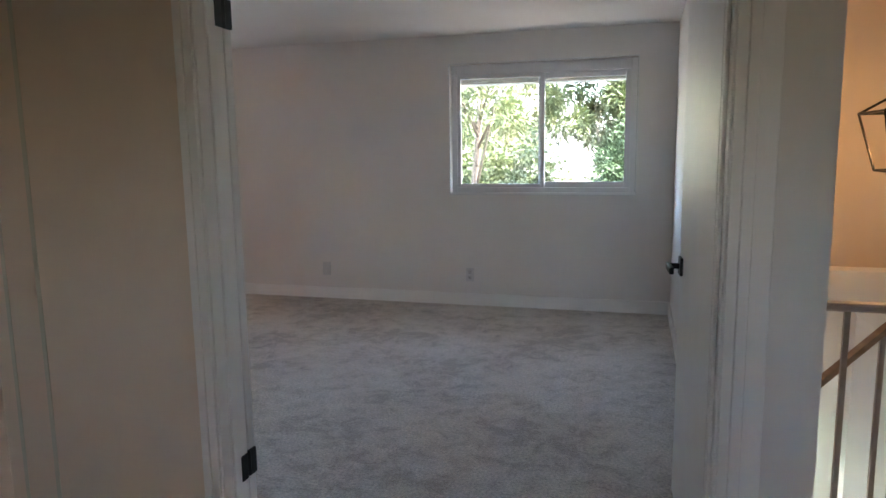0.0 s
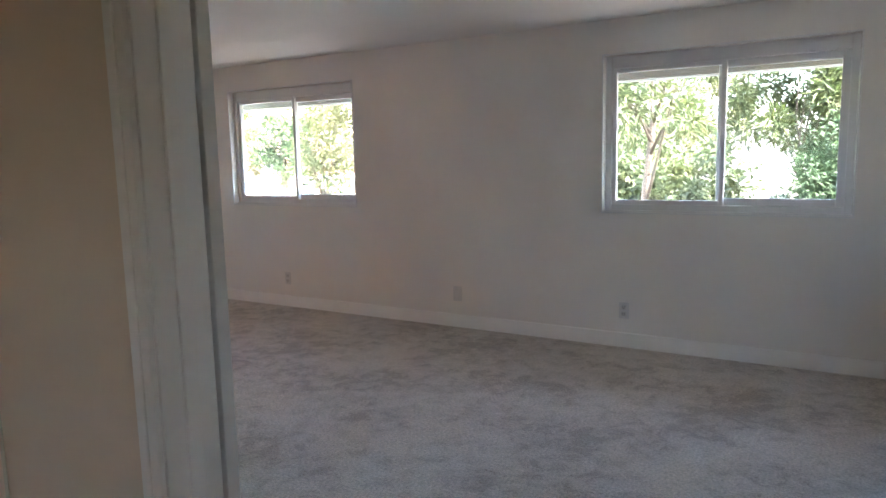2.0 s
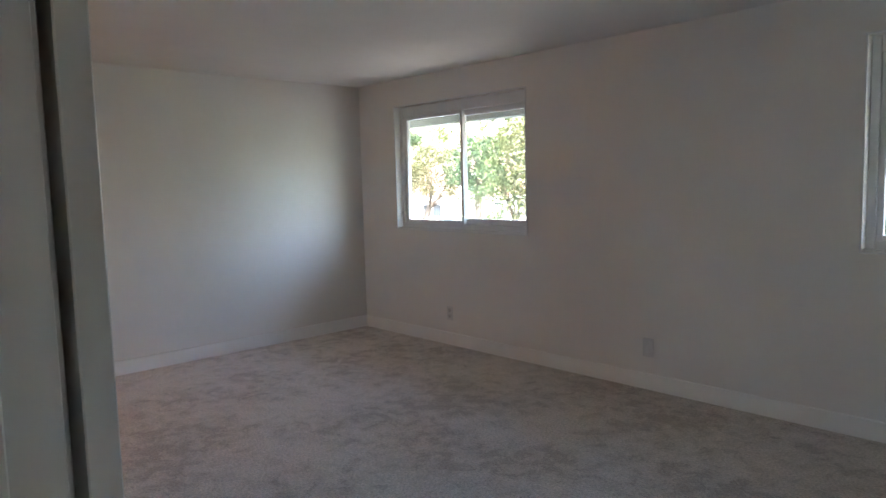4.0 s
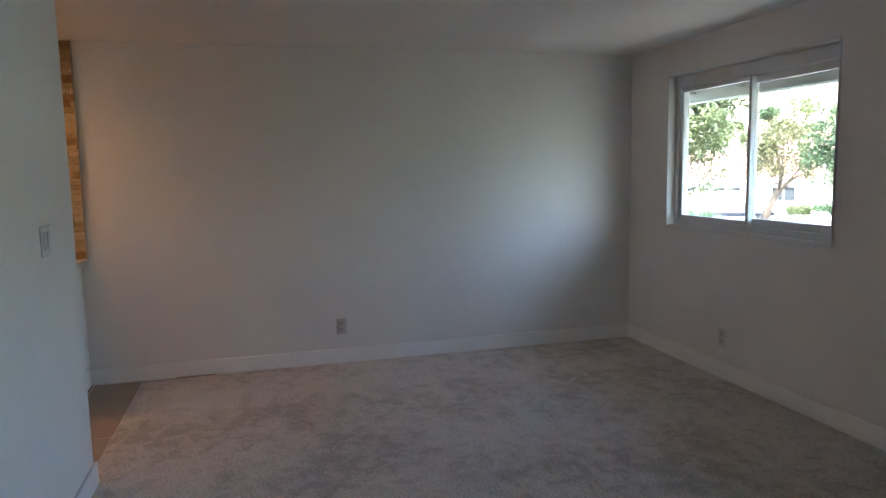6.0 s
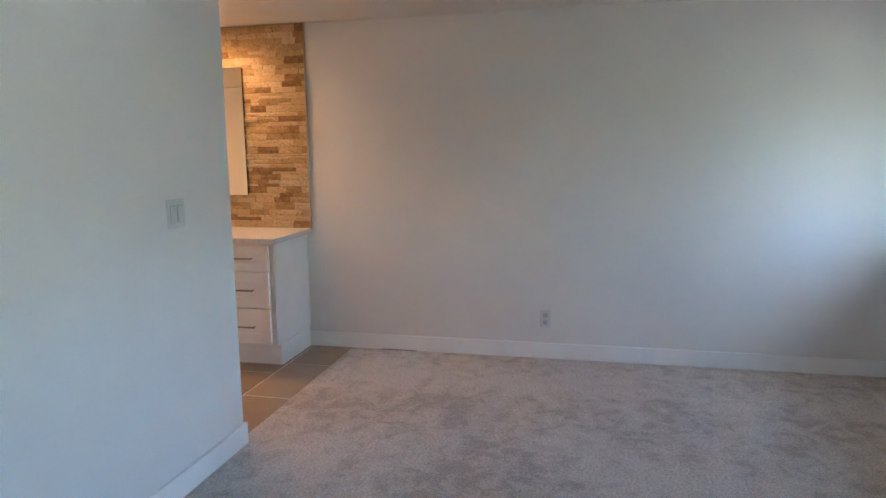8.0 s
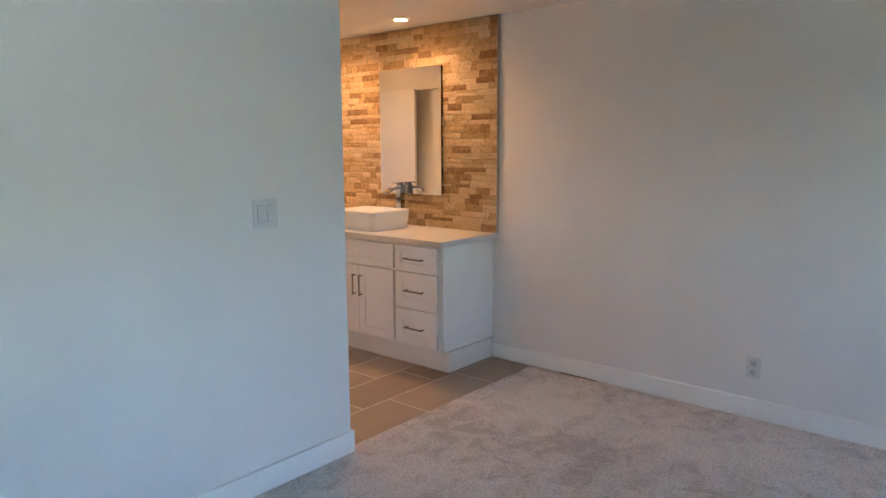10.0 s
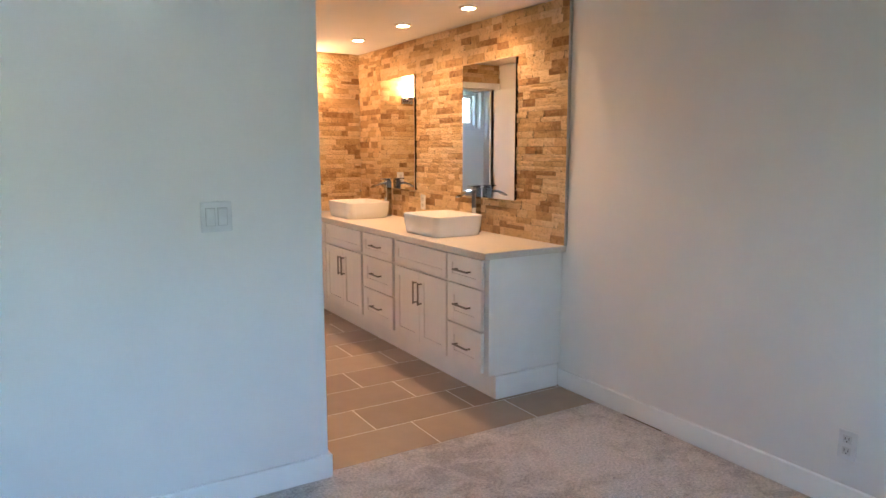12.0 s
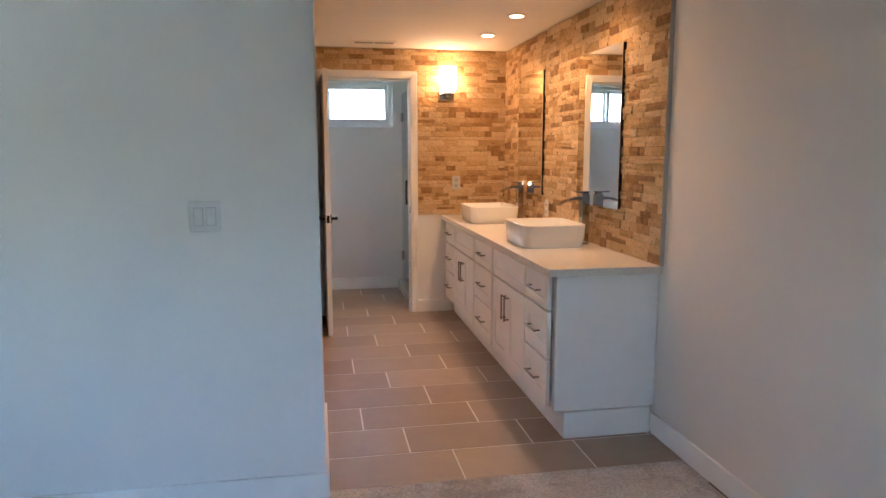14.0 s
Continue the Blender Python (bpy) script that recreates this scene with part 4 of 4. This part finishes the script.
def tree(name, x, y, z, height, trunk_h, radius, clumps, per, length, width, mat, label, seed, trunk_r=0.16, spread=0.55, squash=0.8, lean=(0, 0), low=0.0, gap=0.0):
    rng = np.random.default_rng(seed)
    t = thing(name, pose(x, y, z), label, "tree")
    bm = bmesh.new()
    top = Vector((lean[0], lean[1], trunk_h))
    limb(bm, [Vector((0, 0, 0)), Vector((lean[0] * 0.2 + 0.05, lean[1] * 0.2, trunk_h * 0.35)), Vector((lean[0] * 0.6, lean[1] * 0.6 + 0.06, trunk_h * 0.7)), top], trunk_r, trunk_r * 0.62, 10)
    part("trunk", bm, M_BARK, t, smooth=True)
    centre = np.array((lean[0], lean[1], (trunk_h * (1 - low) + height) / 2))
    half = np.array((radius, radius, (height - trunk_h * (1 - low)) / 2 * squash + 0.2))
    cs = []
    while len(cs) < clumps:
        d = rng.normal(size=3)
        d /= np.linalg.norm(d)
        rr = 0.45 + 0.55 * rng.random() ** 0.6
        p = centre + d * half * rr * (1 + 0.18 * rng.normal())
        cs.append((*p, 0.6 + 0.8 * rng.random()))
    bm = bmesh.new()
    for c in cs[:: max(1, clumps // 7)]:
        e = Vector(c[:3])
        m = top.lerp(e, 0.5) + Vector((0, 0, -0.12 * (e - top).length)) * 0.5
        start = top * (0.7 + 0.3 * rng.random())
        limb(bm, [start, start.lerp(m, 0.6), m, e], trunk_r * 0.34, 0.010, 6)
    part("limbs", bm, M_BARK, t, smooth=True)
    leaves("crown", cs, per, spread, length, width, mat, t, rng)
    return t


# trees in front of the first window
tree("tree", -2.7, 11.9, GROUND, 7.4, 4.9, 1.35, 30, 170, 0.19, 0.042, M_LEAF, "broad tree with narrow bright green leaves and gaps", 3, 0.08, 0.34, 0.95, lean=(0.35, 0.1))
tree("tree", 1.2, 14.3, GROUND, 6.9, 4.0, 1.3, 40, 190, 0.20, 0.042, M_LEAF, "slender tree with clumps of narrow green leaves", 11, 0.05, 0.30, 1.0, lean=(-1.75, 0.0))
tree("leafy_shrub_tree", -3.3, 16.0, GROUND, 4.35, 1.6, 1.75, 190, 190, 0.13, 0.075, M_LEAF_B, "dense rounded green shrub tree, sunlight mixed into its leaf colour", 5, 0.14, 0.40, 1.0, low=0.7)
tree("juniper", 0.02, 13.4, GROUND, 4.45, 1.0, 0.62, 120, 300, 0.11, 0.03, M_LEAF_D, "dark feathery juniper beside a white house", 6, 0.12, 0.30, 0.95, low=0.6)
tree("juniper", 0.25, 20.5, GROUND, 5.5, 1.2, 0.9, 100, 180, 0.18, 0.05, M_LEAF_D, "dark tall conifer behind the trees", 16, 0.16, 0.42, 0.95, low=0.6)
tree("tree", -5.2, 26.0, GROUND, 8.6, 3.0, 2.6, 70, 120, 0.22, 0.09, M_LEAF_Y, "tall olive tree beyond the shrubs", 8, 0.2, 0.7, 0.95)
# trees in front of the street window
x, y = spot(58.3, 21)
tree("tree", x, y, GROUND, 7.3, 4.3, 1.75, 75, 330, 0.13, 0.065, M_LEAF_B, "spreading tree with pale glossy green leaves", 21, 0.13, 0.52, 1.0, lean=(0.72, 1.03))
x, y = spot(49.3, 52)
tree("street_tree", x, y, GROUND, 7.0, 2.9, 2.6, 60, 85, 0.24, 0.12, M_LEAF_Y, "street tree with forked trunk and olive leaves", 22, 0.30, 0.65, 0.95, lean=(0.9, 0.7))
x, y = spot(44.3, 44)
tree("tree", x, y, GROUND, 7.2, 3.2, 1.5, 50, 80, 0.24, 0.12, M_LEAF_D, "narrow dark green tree with thick trunk", 23, 0.34, 0.7, 0.95)
x, y = spot(41.2, 34)
tree("tree", x, y, GROUND, 8.6, 2.4, 1.8, 70, 80, 0.22, 0.11, M_LEAF, "tall leafy green tree near the street", 24, 0.22, 0.7, 0.95)
x, y = spot(36.5, 30)
tree("tree", x, y, GROUND, 9.2, 2.6, 2.8, 80, 80, 0.22, 0.11, M_LEAF_Y, "broad olive green tree near the street", 25, 0.24, 0.8, 0.95)
x, y = spot(28.0, 33)
tree("tree", x, y, GROUND, 9.0, 2.6, 3.0, 70, 80, 0.22, 0.11, M_LEAF, "broad leafy tree beyond the garden", 26, 0.24, 0.8, 0.95)
for i, (b, d, r, h) in enumerate(((46.9, 60.5, 1.1, 0.9), (44.6, 60.5, 1.4, 1.0), (42.6, 50, 1.3, 2.6), (54.2, 50, 1.8, 1.0), (51.5, 61, 1.6, 1.0))):
    x, y = spot(b, d)
    rng = np.random.default_rng(40 + i)
    sh = thing("shrub", pose(x, y, GROUND), "low clipped green garden shrub", "shrub")
    cs = [(r * math.cos(a) * q, r * math.sin(a) * q, h * (0.25 + 0.65 * rng.random()), 1.0) for a, q in zip(rng.random(34) * 6.28, rng.random(34) ** 0.5)]
    leaves("foliage", cs, 60, 0.32, 0.16, 0.09, M_LEAF_D if i % 2 else M_LEAF, sh, rng, 0.0)


# ---- houses ----
def house(name, m, w, d, wall_h, roof_h, mat, roof_mat, label, garage=None, windows=()):
    """Local -y faces the rooms; the ridge runs along x."""
    h = thing(name, m, label, "house")
    part("wall", boxed(-w / 2, w / 2, 0, d, 0, wall_h), mat, h)
    bm = bmesh.new()
    o = 0.5
    profile_bar(bm, None, [[(x, -o, wall_h - 0.12), (x, d / 2, wall_h + roof_h), (x, d + o, wall_h - 0.12), (x, d + o, wall_h + 0.06), (x, d / 2, wall_h + roof_h + 0.2), (x, -o, wall_h + 0.06)] for x in (-w / 2 - o, w / 2 + o)])
    roof = part("roof", bm, roof_mat, h)
    bm = bmesh.new()
    n = int(w / 0.45)
    for i in range(n):
        x = -w / 2 - o + 0.2 + i * (w + 2 * o - 0.4) / (n - 1)
        rod(bm, (x, -o, wall_h + 0.07), (x, d / 2, wall_h + roof_h + 0.21), 0.10, sides=6)
    part("roof_tile_ridges", bm, roof_mat, roof)
    part("fascia", boxed(-w / 2 - o, w / 2 + o, -o - 0.04, -o, wall_h - 0.2, wall_h + 0.05), M_STUCCO_W, roof)
    if garage:
        g0, g1 = garage
        gd = part("garage_door", boxed(g0, g1, -0.04, 0.0, 0, 2.2), M_STUCCO_W, h, "white sectional garage door")
        for k in range(4):
            part("panel", boxed(g0 + 0.06, g1 - 0.06, -0.07, -0.04, 0.06 + k * 0.54, 0.54 + k * 0.54, bevel=0.02), M_STUCCO_W, gd)
        for k in range(4):
            s = (g1 - g0) / 4
            part("garage_window", boxed(g0 + s * k + 0.25, g0 + s * (k + 1) - 0.25, -0.08, -0.07, 1.78, 2.08), M_DARKGLASS, gd)
    for wx, wz, ww, wh in windows:
        wn = part("window", boxed(wx - ww / 2 - 0.08, wx + ww / 2 + 0.08, -0.05, 0.0, wz - 0.08, wz + wh + 0.08, bevel=0.01), M_STUCCO_W, h)
        part("pane", boxed(wx - ww / 2, wx + ww / 2, -0.056, -0.05, wz, wz + wh), M_DARKGLASS, wn)
        part("muntin", boxed(wx - 0.03, wx + 0.03, -0.07, -0.056, wz, wz + wh), M_STUCCO_W, wn)
    return h


x, y = spot(52.0, 67)
house("house", pose(x, y, GROUND + 0.02, rz=50), 14, 9, 2.7, 2.3, M_STUCCO_W, M_ROOF, "single-storey white house with clay roof and garage", (-3.8, 1.4), ((4.6, 0.9, 1.8, 1.2),))
x, y = spot(38.5, 70)
house("house", pose(x, y, GROUND + 0.02, rz=46), 13, 9, 2.7, 2.6, M_STUCCO, M_ROOF, "single-storey beige house with clay tile roof", (-5.5, -0.5), ((3.0, 0.9, 2.2, 1.2),))
x, y = spot(45.0, 92)
house("house", pose(x, y, GROUND + 0.02, rz=50), 16, 10, 5.4, 2.4, M_STUCCO, M_ROOF, "two-storey beige house behind the street", None, ((-5, 3.4, 1.6, 1.3), (0, 3.4, 1.6, 1.3), (5, 3.4, 1.6, 1.3)))
x, y = spot(68.0, 72)
house("house", pose(x, y, GROUND + 0.02, rz=62), 14, 9, 2.7, 2.3, M_STUCCO, M_ROOF, "single-storey beige house at the street bend", (-3, 2), ((5, 0.9, 1.8, 1.2),))
house("white_house", pose(-3.2, 38.0, GROUND, rz=60), 9, 8, 2.9, 2.0, M_STUCCO, M_ROOF_G, "white neighbouring house with grey gable roof", None, ((1.0, 1.0, 1.4, 1.1), (-2.5, 1.0, 1.4, 1.1)))


# ---- hillside behind the street ----
def hill_z(b, d):
    rise = min(max((d - 112) / 110, 0.0), 1.0)
    fade = min(1.0, (b - 5) / 22, (95 - b) / 22)
    return GROUND - 0.5 + 25 * rise * max(fade, 0.0) * (1 + 0.12 * math.sin(b * 0.31) + 0.06 * math.sin(b * 0.9 + d * 0.05))


bm = bmesh.new()
grid = [[bm.verts.new((*spot(5 + i * 2.5, 108 + j * 12), hill_z(5 + i * 2.5, 108 + j * 12))) for j in range(12)] for i in range(37)]
for ga, gb in zip(grid, grid[1:]):
    for j in range(11):
        bm.faces.new((ga[j], gb[j], gb[j + 1], ga[j + 1]))
structure("ground_hill", bm, M_DRYGRASS, "pale dry grass hillside beyond the houses", "hillside")
hill_rng = random.Random(12)
for i, (b, d, r) in enumerate(((51.8, 165, 2.2), (49.4, 165, 2.4), (48.5, 152, 1.9), (46.9, 165, 3.4), (46.3, 150, 1.8), (50.6, 146, 1.6), (44.6, 160, 3.0), (53.4, 158, 2.6), (55.6, 166, 3.0), (42.3, 155, 2.4), (58.5, 160, 2.8), (39.5, 163, 3.2))):
    x, y = spot(b, d)
    rng = np.random.default_rng(80 + i)
    bush = thing("hillside_tree", pose(x, y, hill_z(b, d)), "round green tree on the dry hillside", "tree", "hillside trees")
    bm = bmesh.new()
    limb(bm, [(0, 0, -0.4), (0.1, 0, r * 0.4), (0, 0.1, r * 0.8)], 0.22, 0.14, 6)
    part("trunk", bm, M_BARK, bush)
    cs = [(r * q * math.cos(a), r * q * math.sin(a), r * hill_rng.uniform(0.45, 1.25), 1.0) for a, q in zip(rng.random(26) * 6.28, rng.random(26) ** 0.5)]
    leaves("crown", cs, 45, 0.75, 0.55, 0.32, M_LEAF_D if i % 3 else M_LEAF, bush, rng, 0.0)


# ---- parked car ----
def sedan(m):
    car = thing("parked_car", m, "dark blue sedan parked on the street", "car")
    bm = bmesh.new()
    sec = ((-2.25, 0.55, 0.78), (-2.1, 0.42, 0.92), (-1.2, 0.38, 0.98), (0.9, 0.38, 0.98), (2.0, 0.42, 0.86), (2.28, 0.5, 0.66))
    profile_bar(bm, None, [[(x, -0.88, z0), (x, 0.88, z0), (x, 0.92, (z0 + z1) / 2), (x, 0.84, z1), (x, -0.84, z1), (x, -0.92, (z0 + z1) / 2)] for x, z0, z1 in sec])
    part("body", bm, M_CARPAINT, car)
    bm = bmesh.new()
    profile_bar(bm, None, [[(x, -w, z), (x, w, z), (x, w * 0.84, zt), (x, -w * 0.84, zt)] for x, w, z, zt in ((-1.75, 0.78, 0.95, 0.97), (-0.95, 0.80, 0.97, 1.40), (0.25, 0.80, 0.97, 1.42), (1.25, 0.78, 0.95, 0.98))])
    part("glasshouse", bm, M_DARKGLASS, car, "dark tinted windows")
    part("roof", boxed(-0.92, 0.22, -0.66, 0.66, 1.40, 1.45, bevel=0.02), M_CARPAINT, car)
    for wx in (-1.4, 1.4):
        for wy in (-0.82, 0.82):
            bm = bmesh.new()
            rod(bm, (wx, wy - 0.1, 0.32), (wx, wy + 0.1, 0.32), 0.32, sides=20)
            wheel = part("wheel", bm, M_RUBBER, car, "black tyre")
            bm = bmesh.new()
            rod(bm, (wx, wy - 0.11, 0.32), (wx, wy + 0.11, 0.32), 0.2, sides=14)
            part("rim", bm, M_NICKEL, wheel)
    for wy in (-0.6, 0.6):
        part("headlight", boxed(2.16, 2.3, wy - 0.18, wy + 0.18, 0.6, 0.72, bevel=0.02), M_PLATE, car, "clear headlight")
        part("taillight", boxed(-2.28, -2.2, wy - 0.18, wy + 0.18, 0.66, 0.8, bevel=0.02), M_ROOF_G, car)
    return car


x, y = spot(50.9, 55)
sedan(pose(x, y, GROUND + 0.02, rz=50))


# ---- bathroom floor tiles ----
TILE_W, TILE_D, JOINT = 0.61, 0.3065, 0.008
tile_meshes = {}


def tile_mesh(w, d):
    key = (round(w, 3), round(d, 3))
    if key not in tile_meshes:
        tile_meshes[key] = meshed("tile", boxed(-w / 2, w / 2, -d / 2, d / 2, -0.008, 0.0, bevel=0.0012), M_TILE)
    return tile_meshes[key]


row = 0
y = CARPET_EDGE
while y > WC_S + 0.01:
    y_lo = max(y - TILE_D, WC_S)
    x = -4.43 + 0.2035 * row - 8 * TILE_W
    while x < BATH_E + 0.6:
        a, b = max(x, WEST), min(x + TILE_W, BATH_E if y_lo > BATH_S else BATH_E + 0.6)
        if b - a > 0.02 and not (b < -5.05 and VY0 < y_lo and y < VY1):
            w, d = b - a - JOINT, y - y_lo - JOINT
            if d > 0.02:
                t = new("tile", tile_mesh(w, d))
                t.parent = tile_floor
                t.location = ((a + b) / 2, (y + y_lo) / 2, random.uniform(-0.0003, 0.0003))
        x += TILE_W
    row += 1
    y -= TILE_D


# ---- ledger stone ----
stone_rng = random.Random(7)


def stone_shape(w, h, depth, rng):
    """Split-face block: local x along the wall, z up, its rough face towards +y."""
    nx, nz = 4, 3
    verts = []
    for j in range(nz):
        for i in range(nx):
            edge = i in (0, nx - 1) or j in (0, nz - 1)
            u, v = i / (nx - 1), j / (nz - 1)
            dy = -rng.random() * 0.003 if edge else rng.uniform(-0.002, 0.006)
            jx = 0 if i in (0, nx - 1) else rng.uniform(-0.2, 0.2) / nx
            verts.append(((u + jx) * w, depth + dy, v * h))
    faces = [(j * nx + i, j * nx + i + 1, (j + 1) * nx + i + 1, (j + 1) * nx + i) for j in range(nz - 1) for i in range(nx - 1)]
    k = len(verts)
    verts += [(0, 0, 0), (w, 0, 0), (w, 0, h), (0, 0, h)]
    last = (nz - 1) * nx
    faces += [tuple([*range(0, nx)][::-1] + [k, k + 1]), tuple([*range(last, last + nx)] + [k + 2, k + 3]),
              tuple([last, k + 3, k] + [j * nx for j in range(1, nz - 1)]), tuple([k + 1, k + 2, last + nx - 1] + [j * nx + nx - 1 for j in range(nz - 2, 0, -1)])]
    return verts, faces


VARIANTS = []
for wv in (0.08, 0.11, 0.15, 0.20):
    for _i in range(7):
        me = bpy.data.meshes.new("stone")
        vs, fs = stone_shape(wv, 0.05, 0.009, stone_rng)
        me.from_pydata(vs, [], fs)
        me.materials.append(M_STONE)
        VARIANTS.append((wv, me))


def courses(z0, z1, rng):
    z = z0
    while z < z1 - 0.012:
        h = rng.choice((0.03, 0.038, 0.042, 0.046, 0.052))
        if z + h > z1 - 0.02:
            h = z1 - z
        yield z, h
        z += h


def lay_stone(length, z0, z1, holes, rng):
    """Blocks (u, width, z, height, proud) over a wall of that length, round openings (u0, u1, z0, z1)."""
    for z, h in courses(z0, z1, rng):
        u = -rng.random() * 0.15
        while u < length:
            w = rng.choice((0.06, 0.08, 0.10, 0.12, 0.15, 0.19))
            a, b = max(u, 0.0), min(u + w, length)
            for h0, h1, k0, k1 in holes:
                if z + h > k0 + 0.01 and z < k1 - 0.01:
                    if h0 <= a < h1:
                        a = min(h1, b)
                    if h0 < b <= h1:
                        b = max(h0, a)
            if b - a > 0.012:
                if rng.random() < 0.16 and h > 0.04:
                    k = h * rng.uniform(0.4, 0.6)
                    yield a, b - a, z, k, rng.uniform(-0.002, 0.009)
                    yield a, b - a, z + k, h - k, rng.uniform(-0.002, 0.009)
                else:
                    yield a, b - a, z, h, rng.uniform(-0.002, 0.009)
            u += w


def stone_wall(name, m, length, z0, z1, holes, nearest, label):
    """m: local x along the wall, +y out of it. nearest: pieces with u below it are parts of their own."""
    rng = random.Random(len(name) * 13)
    bm = bmesh.new()
    wall_along_x(bm, 0.0, length, 0.0, 0.003, z0, z1, [(a, min(b, length), max(c, z0), d) for a, b, c, d in holes])
    panel = tagged(new(name, meshed(name, bm, M_MORTAR)), label, "stone cladding", kind="structure")
    panel.matrix_world = m
    verts, faces, count = [], [], 0
    for u, w, z, h, proud in lay_stone(length, z0, z1, holes, rng):
        fit_w, me = min(VARIANTS, key=lambda v: abs(v[0] - w) + rng.random() * 0.02)
        if u < nearest and count < 300:
            s = new("stone", me)
            s.parent = panel
            s.location = (u + 0.0006, 0.004 + proud, z + 0.0006)
            s.scale = ((w - 0.0014) / fit_w, 1.0, (h - 0.0014) / 0.05)
            count += 1
        else:
            vs, fs = stone_shape(w - 0.0014, h - 0.0014, 0.009, rng)
            k = len(verts)
            verts += [(u + 0.0006 + p[0], p[1] + 0.004 + proud, z + p[2]) for p in vs]
            faces += [tuple(i + k for i in f) for f in fs]
    if verts:
        me = bpy.data.meshes.new("stone_courses")
        me.from_pydata(verts, [], faces)
        me.materials.append(M_STONE_FAR)
        rest = new("stone_courses", me)
        rest.parent = panel
        tagged(rest, kind="stuff")
    return panel


# long wall behind the vanity, from its free end towards the corner; local x runs to -y
M_LONG = Matrix(((0, 1, 0, WEST), (-1, 0, 0, 1.848), (0, 0, 1, 0), (0, 0, 0, 1)))
stone_wall("wall_stone_long", M_LONG, 1.848 - BATH_S - 0.004, COUNTER + 0.001, CEIL - 0.004, [], 1.35, "split-face travertine ledger stone behind the vanity")
# end wall, from the corner towards the toilet door; local x runs to +x
M_END = Matrix(((1, 0, 0, WEST + 0.016), (0, 1, 0, BATH_S), (0, 0, 1, 0), (0, 0, 0, 1)))
stone_wall("wall_stone_end", M_END, BATH_E - WEST - 0.02, COUNTER + 0.006, CEIL - 0.004,
           [(WC_DOOR[0] - 0.066 - WEST - 0.016, 9.0, 0.0, 2.108)], 9.0, "split-face travertine ledger stone on the end wall")
bm = boxed(WEST, WEST + 0.022, 1.849, 1.852, COUNTER, CEIL)
structure("trim_stone_edge", bm, M_EDGE, "thin grey metal edge trim on the stone", "trim")
